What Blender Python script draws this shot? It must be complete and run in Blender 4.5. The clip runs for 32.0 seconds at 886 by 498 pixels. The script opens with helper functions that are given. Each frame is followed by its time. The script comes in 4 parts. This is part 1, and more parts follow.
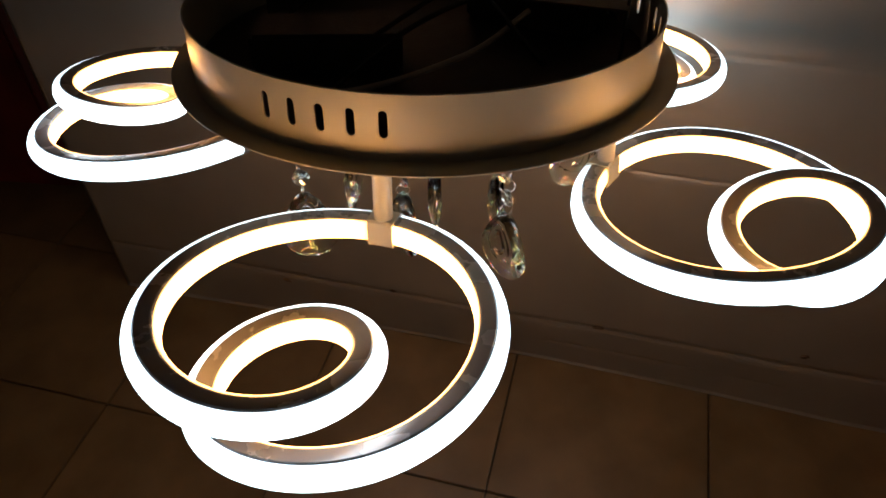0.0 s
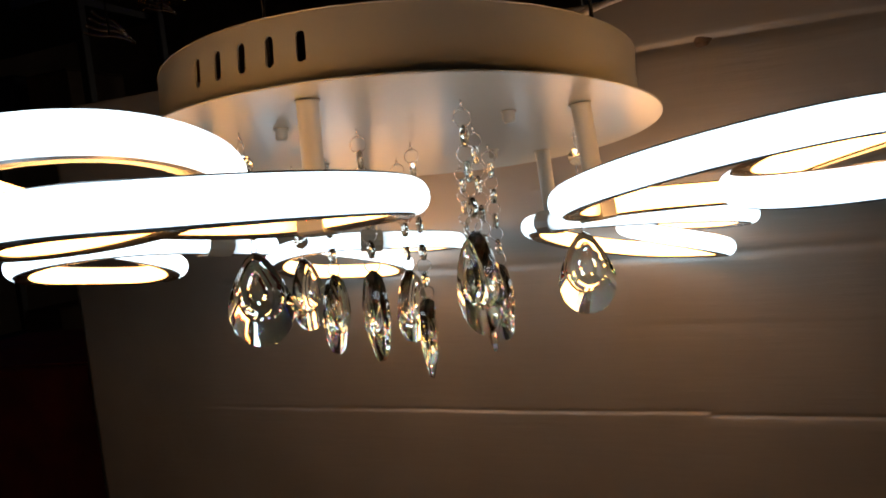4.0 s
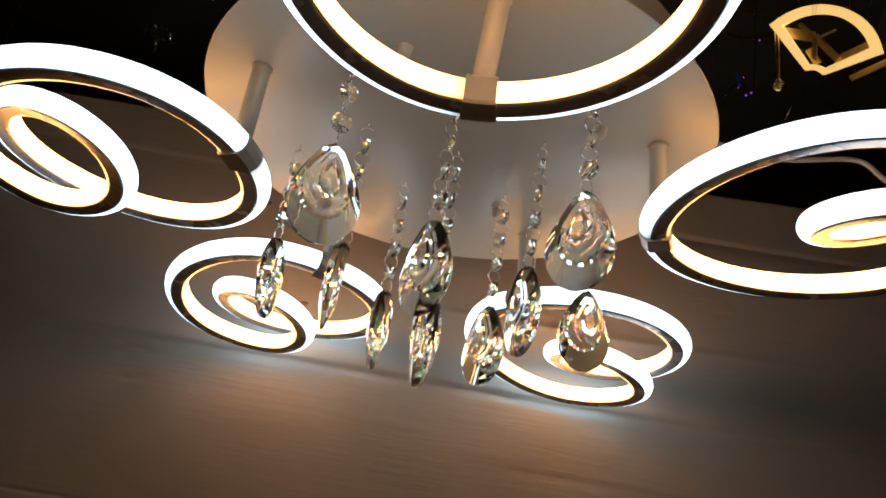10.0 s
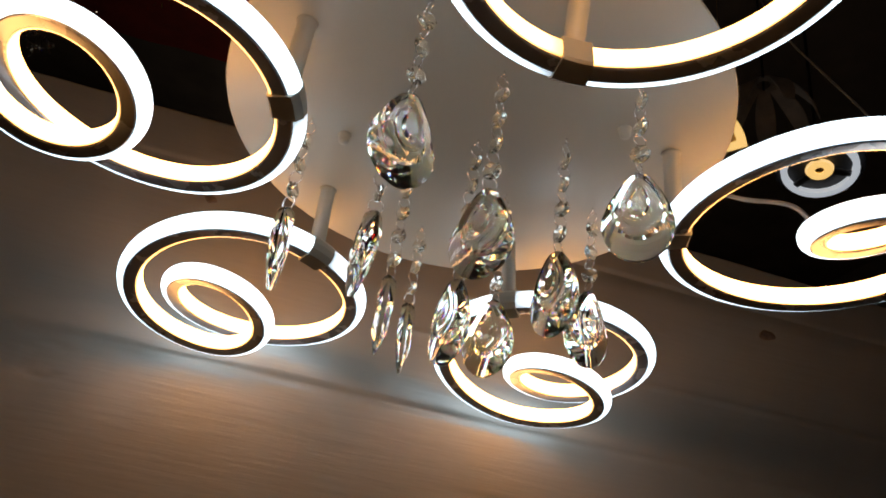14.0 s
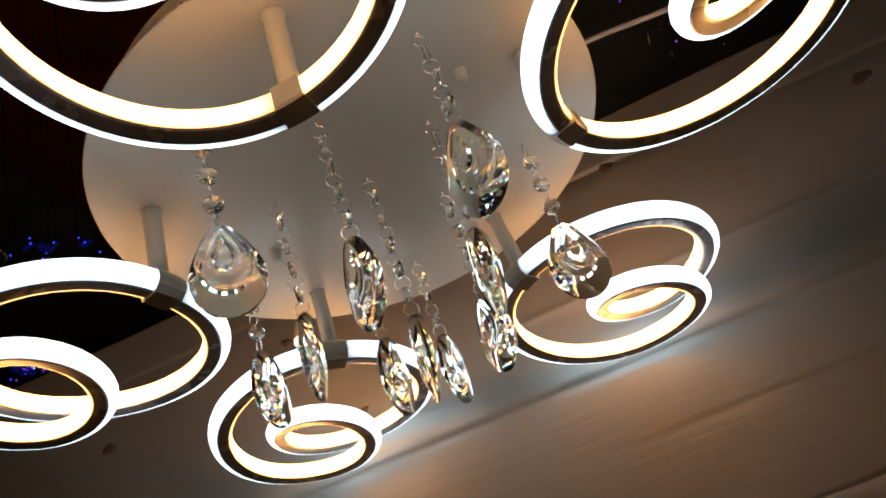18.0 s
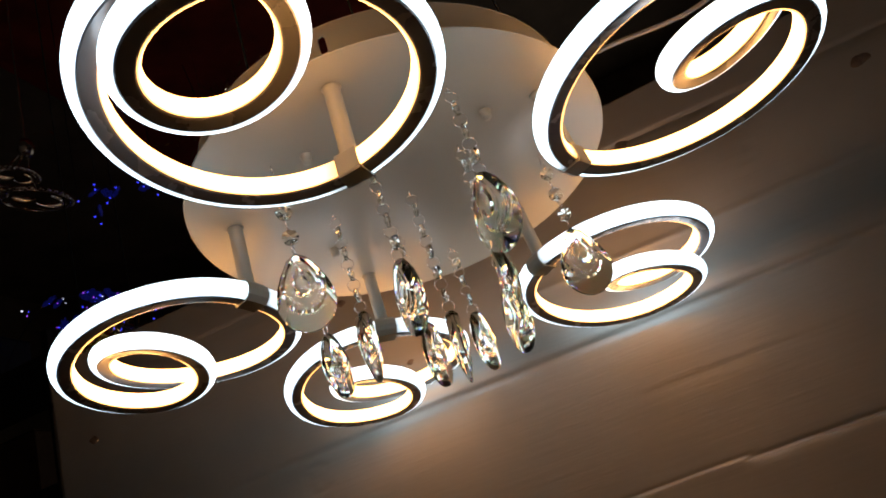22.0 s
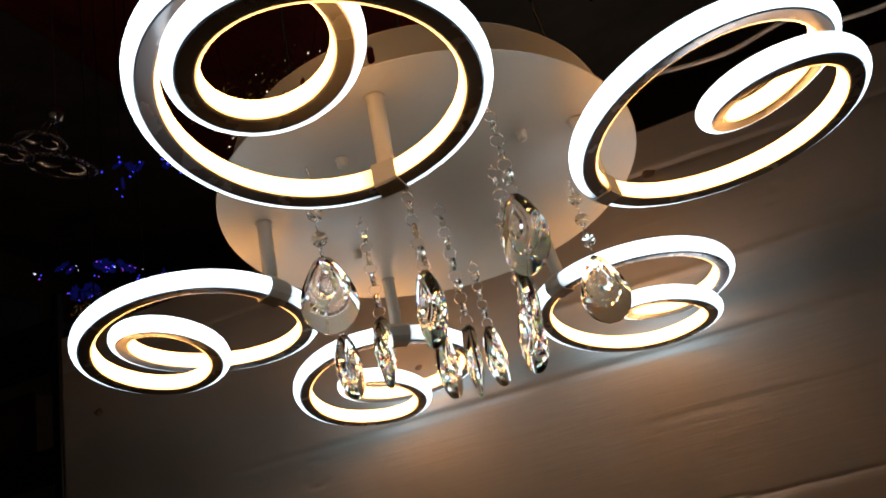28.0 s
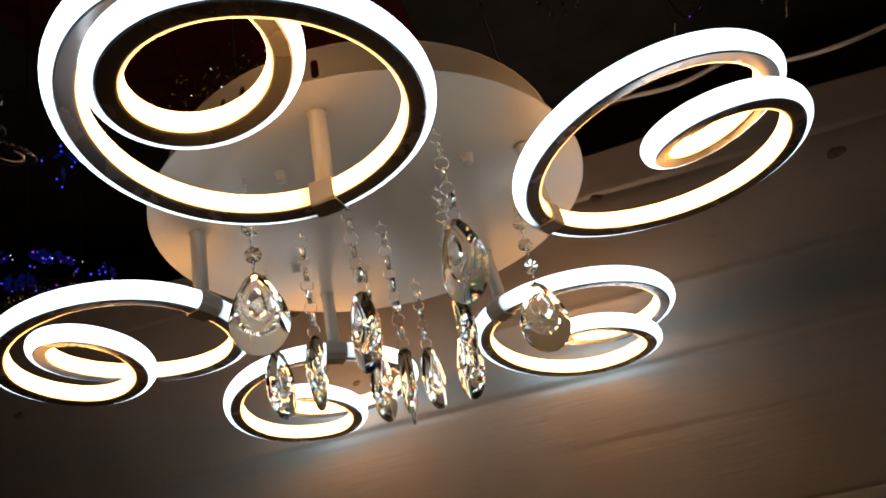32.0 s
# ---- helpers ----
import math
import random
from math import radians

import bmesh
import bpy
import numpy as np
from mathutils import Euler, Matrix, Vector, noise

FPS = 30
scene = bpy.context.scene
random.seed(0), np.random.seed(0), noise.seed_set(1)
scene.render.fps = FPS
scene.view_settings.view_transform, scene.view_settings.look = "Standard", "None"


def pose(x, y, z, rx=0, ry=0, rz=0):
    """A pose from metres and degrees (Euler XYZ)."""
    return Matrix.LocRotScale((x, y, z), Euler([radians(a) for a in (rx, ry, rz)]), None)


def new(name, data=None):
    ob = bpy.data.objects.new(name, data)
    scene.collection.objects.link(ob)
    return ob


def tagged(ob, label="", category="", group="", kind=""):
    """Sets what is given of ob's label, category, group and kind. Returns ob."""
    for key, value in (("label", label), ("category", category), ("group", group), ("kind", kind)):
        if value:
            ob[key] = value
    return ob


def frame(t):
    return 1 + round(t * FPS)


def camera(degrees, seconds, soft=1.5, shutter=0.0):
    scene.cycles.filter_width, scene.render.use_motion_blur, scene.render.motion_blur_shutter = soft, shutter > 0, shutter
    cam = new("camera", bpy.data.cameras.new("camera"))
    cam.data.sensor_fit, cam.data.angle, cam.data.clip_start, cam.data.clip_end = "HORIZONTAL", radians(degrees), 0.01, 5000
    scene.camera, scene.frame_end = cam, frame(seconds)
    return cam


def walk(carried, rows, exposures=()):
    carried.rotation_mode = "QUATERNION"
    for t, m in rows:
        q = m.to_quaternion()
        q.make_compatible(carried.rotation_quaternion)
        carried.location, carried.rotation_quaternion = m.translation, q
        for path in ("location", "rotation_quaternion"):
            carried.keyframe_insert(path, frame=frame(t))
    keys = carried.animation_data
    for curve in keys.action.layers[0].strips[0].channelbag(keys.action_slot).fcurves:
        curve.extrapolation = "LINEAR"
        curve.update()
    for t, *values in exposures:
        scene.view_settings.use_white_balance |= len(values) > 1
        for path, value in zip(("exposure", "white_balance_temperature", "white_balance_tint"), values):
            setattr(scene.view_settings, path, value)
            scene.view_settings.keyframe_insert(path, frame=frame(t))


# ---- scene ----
cam = camera(62.33, 32.0, 1.85)

# seconds, place in metres, turn in degrees
PATH = [
    (0.0, 0.1503, -0.5084, 1.0654, 45.85, 0.93, 14.54),
    (0.5, 0.1552, -0.5222, 1.0439, 48.43, 0.46, 13.88),
    (1.0, 0.1986, -0.5256, 1.0066, 52.38, 1.22, 20.09),
    (1.5, 0.2037, -0.5395, 0.9535, 58.14, 0.25, 21.28),
    (2.0, 0.2082, -0.5440, 0.8961, 65.01, 2.20, 19.89),
    (2.5, 0.2159, -0.5473, 0.8432, 70.86, 3.58, 19.09),
    (4.5, 0.2538, -0.5247, 0.7008, 87.86, 7.55, 23.73),
    (5.0, 0.2678, -0.5248, 0.6667, 89.33, 8.73, 24.84),
    (5.5, 0.2785, -0.5244, 0.6428, 91.64, 9.11, 24.59),
    (6.0, 0.2768, -0.5439, 0.6231, 92.95, 10.77, 25.16),
    (6.5, 0.2715, -0.5612, 0.6223, 93.65, 9.66, 25.01),
    (7.0, 0.2604, -0.5731, 0.6202, 94.25, 9.78, 22.72),
    (7.5, 0.2399, -0.5726, 0.6111, 94.76, 6.67, 21.12),
    (8.0, 0.1968, -0.5613, 0.5856, 94.26, 4.40, 18.37),
    (8.5, 0.1448, -0.5432, 0.5758, 100.68, -0.34, 12.77),
    (9.0, 0.0853, -0.5406, 0.5494, 105.42, -3.43, 6.85),
    (9.5, 0.0376, -0.5290, 0.5365, 105.49, -7.33, 2.17),
    (10.0, 0.0105, -0.5193, 0.5100, 109.23, -9.01, -2.42),
    (10.5, -0.0298, -0.5059, 0.4778, 111.22, -10.19, -5.13),
    (11.0, -0.0516, -0.4916, 0.4612, 112.48, -10.28, -7.21),
    (11.5, -0.0742, -0.4831, 0.4444, 114.44, -10.92, -9.21),
    (12.0, -0.0800, -0.4704, 0.4336, 116.22, -10.51, -13.05),
    (12.5, -0.0938, -0.4605, 0.4306, 117.38, -10.47, -16.13),
    (13.0, -0.1066, -0.4601, 0.4291, 118.15, -9.74, -17.30),
    (13.5, -0.1114, -0.4588, 0.4278, 118.08, -9.36, -17.65),
    (15.5, -0.0564, -0.4794, 0.4456, 114.37, 3.50, -2.65),
    (16.0, -0.0168, -0.4795, 0.4585, 115.39, 7.90, 2.13),
    (16.5, 0.0206, -0.4808, 0.4528, 118.33, 11.87, 9.38),
    (17.0, 0.0395, -0.4805, 0.4463, 118.58, 14.10, 13.93),
    (17.5, 0.0806, -0.4678, 0.4434, 118.16, 16.80, 15.59),
    (18.0, 0.1002, -0.4632, 0.4443, 118.94, 18.40, 17.33),
    (18.5, 0.1049, -0.4657, 0.4540, 118.34, 20.70, 18.49),
    (19.0, 0.1215, -0.4600, 0.4477, 119.18, 20.53, 20.18),
    (19.5, 0.1338, -0.4777, 0.4498, 118.99, 18.87, 22.00),
    (20.0, 0.1560, -0.5277, 0.4743, 115.96, 16.68, 19.27),
    (20.5, 0.1783, -0.5611, 0.4733, 113.60, 16.52, 19.05),
    (21.0, 0.1845, -0.5725, 0.4621, 113.14, 17.19, 20.94),
    (21.5, 0.1652, -0.5800, 0.4671, 112.81, 18.27, 20.46),
    (22.0, 0.1551, -0.5919, 0.4654, 112.61, 18.19, 20.59),
    (22.5, 0.1531, -0.5882, 0.4641, 113.05, 18.54, 20.68),
    (23.0, 0.1531, -0.5900, 0.4676, 113.59, 18.57, 20.87),
    (23.5, 0.1509, -0.5901, 0.4687, 113.58, 18.58, 21.06),
    (24.0, 0.1500, -0.5907, 0.4700, 113.12, 18.27, 20.99),
    (24.5, 0.1518, -0.5838, 0.4712, 112.67, 18.16, 21.09),
    (25.0, 0.1585, -0.5993, 0.4797, 113.25, 17.61, 21.04),
    (25.5, 0.1628, -0.6047, 0.4796, 113.35, 17.18, 21.00),
    (27.5, 0.1641, -0.6026, 0.4795, 112.69, 16.55, 20.44),
    (28.0, 0.1492, -0.6057, 0.4759, 112.28, 12.73, 19.09),
    (28.5, 0.1396, -0.6054, 0.4789, 111.46, 8.23, 15.95),
    (29.0, 0.1360, -0.6014, 0.4804, 110.92, 3.68, 13.38),
    (29.5, 0.1353, -0.6005, 0.4818, 111.09, -0.40, 11.29),
    (30.0, 0.1347, -0.5974, 0.4840, 111.72, -1.09, 10.02),
    (30.5, 0.1322, -0.5976, 0.4865, 111.66, -0.41, 9.78),
    (31.0, 0.1360, -0.5966, 0.4870, 111.52, -0.30, 10.25),
    (31.5, 0.1515, -0.5949, 0.4870, 111.26, 4.96, 11.86),
    (32.0, 0.1616, -0.5946, 0.4919, 111.68, 11.52, 14.61),
]
walk(cam, [(t, pose(*row)) for t, *row in PATH], [(0.0, 0.66), (1.0, 0.48), (2.5, 0.16), (5.0, -0.04), (8.0, -0.02), (10.0, 0.08), (18.0, 0.06), (21.0, 0.0), (32.0, 0.02)])

# ---- light ----
world = bpy.data.worlds.new("night_shop")
world.use_nodes = True
scene.world = world
world.node_tree.nodes["Background"].inputs[0].default_value = (0.5, 0.6, 1.0, 1)
world.node_tree.nodes["Background"].inputs[1].default_value = 0.002

COOL, WARM, AMBER = (0.70, 0.87, 1.0), (1.0, 0.445, 0.125), (1.0, 0.46, 0.125)
OUTER_GLOW, INNER_GLOW = 3.5, 10.3


# unseen fill light, added behind the carton sheet to lift the dark shop
FILL_GAP = (-0.50, 0.80, 2.05)
fill_data = bpy.data.lights.new("doorway_light", "AREA")
fill_data.shape, fill_data.size, fill_data.size_y = "RECTANGLE", FILL_GAP[1] - FILL_GAP[0], FILL_GAP[2]
fill_data.energy, fill_data.color = 2.2, (1.0, 0.84, 0.68)
fill_lamp = new("doorway_light", fill_data)
fill_lamp.matrix_basis = pose((FILL_GAP[0] + FILL_GAP[1]) / 2, 3.62, FILL_GAP[2] / 2, -90, 0, 0)


# ---- materials ----
def shader(name, colour, rough=0.5, metal=0.0, noise_scale=0.0, vary=0.0, bump=0.0, bump_scale=80.0, detail=6.0, stretch=None):
    m = bpy.data.materials.new(name)
    m.use_nodes = True
    nt = m.node_tree
    b = nt.nodes["Principled BSDF"]
    b.inputs["Base Color"].default_value = (*colour, 1)
    b.inputs["Roughness"].default_value = rough
    b.inputs["Metallic"].default_value = metal
    co = nt.nodes.new("ShaderNodeTexCoord")
    if vary:
        n = nt.nodes.new("ShaderNodeTexNoise")
        n.inputs["Scale"].default_value, n.inputs["Detail"].default_value = noise_scale, detail
        nt.links.new(co.outputs["Object"], n.inputs["Vector"])
        r = nt.nodes.new("ShaderNodeValToRGB")
        r.color_ramp.elements[0].position, r.color_ramp.elements[1].position = 0.3, 0.7
        r.color_ramp.elements[0].color = (*[c * (1 - vary) for c in colour], 1)
        r.color_ramp.elements[1].color = (*[min(1, c * (1 + vary)) for c in colour], 1)
        nt.links.new(n.outputs["Fac"], r.inputs["Fac"])
        nt.links.new(r.outputs["Color"], b.inputs["Base Color"])
        mr = nt.nodes.new("ShaderNodeMapRange")
        mr.inputs["To Min"].default_value, mr.inputs["To Max"].default_value = max(0, rough - 0.5 * vary), min(1, rough + 0.5 * vary)
        nt.links.new(n.outputs["Fac"], mr.inputs["Value"])
        nt.links.new(mr.outputs["Result"], b.inputs["Roughness"])
    if bump:
        n2 = nt.nodes.new("ShaderNodeTexNoise")
        n2.inputs["Scale"].default_value, n2.inputs["Detail"].default_value = bump_scale, 8
        if stretch:
            mp = nt.nodes.new("ShaderNodeMapping")
            mp.inputs["Scale"].default_value = stretch
            nt.links.new(co.outputs["Object"], mp.inputs["Vector"])
            nt.links.new(mp.outputs["Vector"], n2.inputs["Vector"])
        else:
            nt.links.new(co.outputs["Object"], n2.inputs["Vector"])
        bp = nt.nodes.new("ShaderNodeBump")
        bp.inputs["Strength"].default_value, bp.inputs["Distance"].default_value = bump, 0.002
        nt.links.new(n2.outputs["Fac"], bp.inputs["Height"])
        nt.links.new(bp.outputs["Normal"], b.inputs["Normal"])
    return m


def glow(name, colour, strength):
    m = bpy.data.materials.new(name)
    m.use_nodes = True
    b = m.node_tree.nodes["Principled BSDF"]
    b.inputs["Base Color"].default_value = (0.8, 0.8, 0.8, 1)
    b.inputs["Emission Color"].default_value = (*colour, 1)
    b.inputs["Emission Strength"].default_value = strength
    return m


def edge_glow(name, colour, edge_colour, strength, edge_strength, power=4.0):
    """A lit silicone diffuser, warmer and weaker towards its two rims and dim at the end of its tape beside the clamp."""
    m = glow(name, colour, strength)
    nt = m.node_tree
    b = nt.nodes["Principled BSDF"]
    a = nt.nodes.new("ShaderNodeAttribute")
    a.attribute_name = "rim"
    d = nt.nodes.new("ShaderNodeAttribute")
    d.attribute_name = "dim"
    pw = nt.nodes.new("ShaderNodeMath")
    pw.operation = "POWER"
    pw.inputs[1].default_value = power
    nt.links.new(a.outputs["Fac"], pw.inputs[0])
    mix = nt.nodes.new("ShaderNodeMix")
    mix.data_type = "RGBA"
    mix.inputs[6].default_value, mix.inputs[7].default_value = (*colour, 1), (*edge_colour, 1)
    nt.links.new(pw.outputs[0], mix.inputs[0])
    nt.links.new(mix.outputs[2], b.inputs["Emission Color"])
    mr = nt.nodes.new("ShaderNodeMapRange")
    mr.inputs["To Min"].default_value, mr.inputs["To Max"].default_value = strength, edge_strength
    nt.links.new(pw.outputs[0], mr.inputs["Value"])
    fade = nt.nodes.new("ShaderNodeMapRange")
    fade.inputs["To Min"].default_value, fade.inputs["To Max"].default_value = 1.0, 0.12
    nt.links.new(d.outputs["Fac"], fade.inputs["Value"])
    mul = nt.nodes.new("ShaderNodeMath")
    mul.operation = "MULTIPLY"
    nt.links.new(mr.outputs["Result"], mul.inputs[0])
    nt.links.new(fade.outputs["Result"], mul.inputs[1])
    nt.links.new(mul.outputs[0], b.inputs["Emission Strength"])
    return m


def crystal(name, spread=0.0, rough=0.0):
    """Cut crystal; a share of its light is split, red, green and blue bent by slightly different angles."""
    m = bpy.data.materials.new(name)
    m.use_nodes = True
    nt = m.node_tree
    nt.nodes.remove(nt.nodes["Principled BSDF"])

    def glass(colour, ior):
        g = nt.nodes.new("ShaderNodeBsdfGlass")
        g.inputs["Color"].default_value, g.inputs["Roughness"].default_value, g.inputs["IOR"].default_value = colour, rough, ior
        return g

    def join(kind, a, b, first):
        n = nt.nodes.new(kind)
        nt.links.new(a.outputs[0], n.inputs[first])
        nt.links.new(b.outputs[0], n.inputs[first + 1])
        return n

    last = glass((0.99, 1, 0.972, 1), 1.54)
    if spread:
        split = join("ShaderNodeAddShader", glass((1, 0, 0, 1), 1.54 - spread), glass((0, 1, 0, 1), 1.54), 0)
        split = join("ShaderNodeAddShader", split, glass((0, 0, 1, 1), 1.54 + spread), 0)
        last = join("ShaderNodeMixShader", last, split, 1)
        last.inputs[0].default_value = 0.16
    nt.links.new(last.outputs[0], nt.nodes["Material Output"].inputs["Surface"])
    return m


PAINT = shader("white_enamel", (0.388, 0.391, 0.342), 0.30, 0, 7, 0.016, 0.05, 400, 2.0)
CHANNEL = shader("ring_enamel", (0.30, 0.305, 0.315), 0.27, 0.50, 40, 0.06, 0.04, 500)
WIRE = shader("chrome_wire", (0.8, 0.8, 0.8), 0.15, 1.0)
BLACK = shader("black_cable", (0.02, 0.02, 0.02), 0.5, 0, 50, 0.2)
WHITE_CABLE = shader("white_cable", (0.6, 0.58, 0.55), 0.5, 0, 50, 0.1)
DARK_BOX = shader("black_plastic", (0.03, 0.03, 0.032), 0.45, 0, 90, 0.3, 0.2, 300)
OUTER = edge_glow("outer_diffuser", COOL, COOL, OUTER_GLOW, OUTER_GLOW * 0.55, 3.0)
INNER = edge_glow("inner_diffuser", WARM, AMBER, INNER_GLOW, INNER_GLOW * 0.42, 6.0)
GLASS = crystal("cut_glass")
CRYSTAL = crystal("lead_crystal", 0.016, 0.035)
CARD = shader("white_carton", (0.290, 0.262, 0.224), 0.37, 0, 7, 0.10, 0.22, 60, stretch=(0.25, 1.0, 3.0))
CARD.node_tree.nodes["Principled BSDF"].inputs["Specular IOR Level"].default_value = 1.0      # coated face
CARD_EDGE = shader("carton_core", (0.30, 0.21, 0.13), 0.85, 0, 40, 0.2, 0.4, 200)
TILE = shader("floor_tile", (0.18, 0.115, 0.055), 0.35, 0, 9, 0.25, 0.15, 120)
GROUT = shader("tile_grout", (0.035, 0.03, 0.025), 0.9, 0, 60, 0.3, 0.4, 200)
SMUDGE = shader("carton_stain", (0.16, 0.11, 0.08), 0.85, 0, 90, 0.4, 0.2, 300)
DARK_BRASS = shader("dark_brass", (0.10, 0.07, 0.035), 0.4, 1.0, 40, 0.15)
BRASS = shader("brass", (0.80, 0.58, 0.25), 0.38, 1.0, 40, 0.15)
CHROME = shader("polished_chrome", (0.90, 0.89, 0.90), 0.16, 1.0)
SATIN = shader("satin_silver", (0.90, 0.87, 0.84), 0.22, 1.0, 30, 0.06)
FROST = shader("frosted_petal", (0.55, 0.52, 0.50), 0.5, 0, 30, 0.1)
BOX_RED = shader("red_carton", (0.16, 0.012, 0.01), 0.7, 0, 12, 0.25, 0.2, 80)
BOX_BLUE = shader("blue_carton", (0.02, 0.03, 0.07), 0.7, 0, 12, 0.25, 0.2, 80)
BOX_BROWN = shader("brown_carton", (0.12, 0.075, 0.045), 0.8, 0, 12, 0.2, 0.2, 80)
TINSEL = shader("gold_tinsel", (0.85, 0.62, 0.20), 0.12, 1.0)
GOLD_GLOW = glow("amber_led", (1.0, 0.62, 0.20), 0.9)
WHITE_GLOW = glow("white_led", (0.85, 0.92, 1.0), 0.45)
BLUE_GLOW = glow("blue_led", (0.03, 0.04, 1.0), 1.6)
VIOLET_GLOW = glow("violet_led", (0.35, 0.06, 1.0), 1.0)
# petals are no lamps: the bulbs' blue light is put in as weak glow
BLUE_PETAL_GLOW = glow("blue_lit_plastic", (0.02, 0.03, 0.5), 0.07)
BLUE_PETAL_GLOW.node_tree.nodes["Principled BSDF"].inputs["Base Color"].default_value = (0.03, 0.04, 0.25, 1)
DULL_TINSEL = shader("dull_gold_tinsel", (0.40, 0.28, 0.09), 0.3, 1.0)
YELLOW_GLOW = glow("yellow_led", (1.0, 0.75, 0.12), 0.45)
SPARK_GLOW = glow("warm_white_led", (1.0, 0.85, 0.6), 1.5)
PALE_GLOW = glow("pale_led", (0.7, 0.75, 1.0), 1.4)
RED_TINT = shader("red_cloth", (0.30, 0.032, 0.022), 0.9, 0, 6, 0.3, 0.3, 40)
BOUNCE_WALL = shader("pale_wall", (0.58, 0.545, 0.49), 0.7, 0, 4, 0.08, 0.15, 60)
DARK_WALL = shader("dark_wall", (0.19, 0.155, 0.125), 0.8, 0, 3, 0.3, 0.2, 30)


# ---- helpers of this place ----
def mesh_object(name, bm, material, smooth=False):
    me = bpy.data.meshes.new(name)
    bmesh.ops.recalc_face_normals(bm, faces=bm.faces)
    bm.to_mesh(me)
    bm.free()
    me.materials.append(material)
    for p in me.polygons:
        p.use_smooth = smooth
    return new(name, me)


def part(name, bm, material, parent, label="", smooth=False, at=None):
    ob = mesh_object(name, bm, material, smooth)
    ob.parent = parent
    if at is not None:
        ob.matrix_basis = at
    return tagged(ob, label) if label else ob


def part_again(ob, parent, at):
    """Another object on the same mesh."""
    o = new(ob.name.split(".")[0], ob.data)
    o.parent = parent
    o.matrix_basis = at
    return o


def box(bm, size, at=(0, 0, 0), turn=None, bevel=0.0):
    r = bmesh.ops.create_cube(bm, size=1, matrix=Matrix.Translation(at) @ (turn or Matrix()) @ Matrix.Diagonal((*size, 1)))
    if bevel:
        es = list({e for v in r["verts"] for e in v.link_edges})
        bmesh.ops.bevel(bm, geom=es, offset=bevel, segments=2, affect="EDGES", clamp_overlap=True)
    return bm


def lathe(bm, profile, n=64, closed=False):
    """Turns (radius, height) pairs round the z axis."""
    loops = []
    for r, z in profile:
        if r < 1e-6:
            loops.append([bm.verts.new((0, 0, z))])
        else:
            loops.append([bm.verts.new((r * math.cos(2 * math.pi * i / n), r * math.sin(2 * math.pi * i / n), z)) for i in range(n)])
    pairs = list(zip(loops, loops[1:])) + ([(loops[-1], loops[0])] if closed else [])
    for a, b in pairs:
        for i in range(n):
            j = (i + 1) % n
            if len(a) == 1 and len(b) > 1:
                bm.faces.new((a[0], b[i], b[j]))
            elif len(b) == 1 and len(a) > 1:
                bm.faces.new((a[i], b[0], a[j]))
            elif len(a) > 1:
                bm.faces.new((a[i], b[i], b[j], a[j]))
    return bm


def tube(bm, pts, radius, n=8, closed=False):
    """A round wire along points."""
    pts = [Vector(p) for p in pts]
    loops = []
    side = None
    m = len(pts)
    for i, p in enumerate(pts):
        a = pts[i - 1] if (i or closed) else p
        b = pts[(i + 1) % m] if (i < m - 1 or closed) else p
        d = (b - a).normalized()
        if side is None:
            side = d.orthogonal().normalized()
        side = (side - d * side.dot(d)).normalized()
        up = d.cross(side)
        loops.append([bm.verts.new(p + radius * (math.cos(2 * math.pi * k / n) * side + math.sin(2 * math.pi * k / n) * up)) for k in range(n)])
    for i in range(m if closed else m - 1):
        a, b = loops[i], loops[(i + 1) % m]
        for k in range(n):
            bm.faces.new((a[k], a[(k + 1) % n], b[(k + 1) % n], b[k]))
    if not closed:
        bm.faces.new(loops[0])
        bm.faces.new(loops[-1])
    return bm


def curve_points(keys, n=40):
    """A smooth line through a few key points."""
    keys = [Vector(k) for k in keys]
    ext = [2 * keys[0] - keys[1], *keys, 2 * keys[-1] - keys[-2]]
    out = []
    for i in range(1, len(ext) - 2):
        p0, p1, p2, p3 = ext[i - 1:i + 3]
        for s in range(n // (len(keys) - 1)):
            t = s / (n // (len(keys) - 1))
            out.append(0.5 * (2 * p1 + (p2 - p0) * t + (2 * p0 - 5 * p1 + 4 * p2 - p3) * t * t + (3 * p1 - p0 - 3 * p2 + p3) * t ** 3))
    return out + [keys[-1]]


# ---- the room ----
# y0 sets the unseen south wall close, so that it bounces light
ROOM = dict(x0=-3.4, x1=3.2, y0=-1.35, y1=3.6, z=2.75)


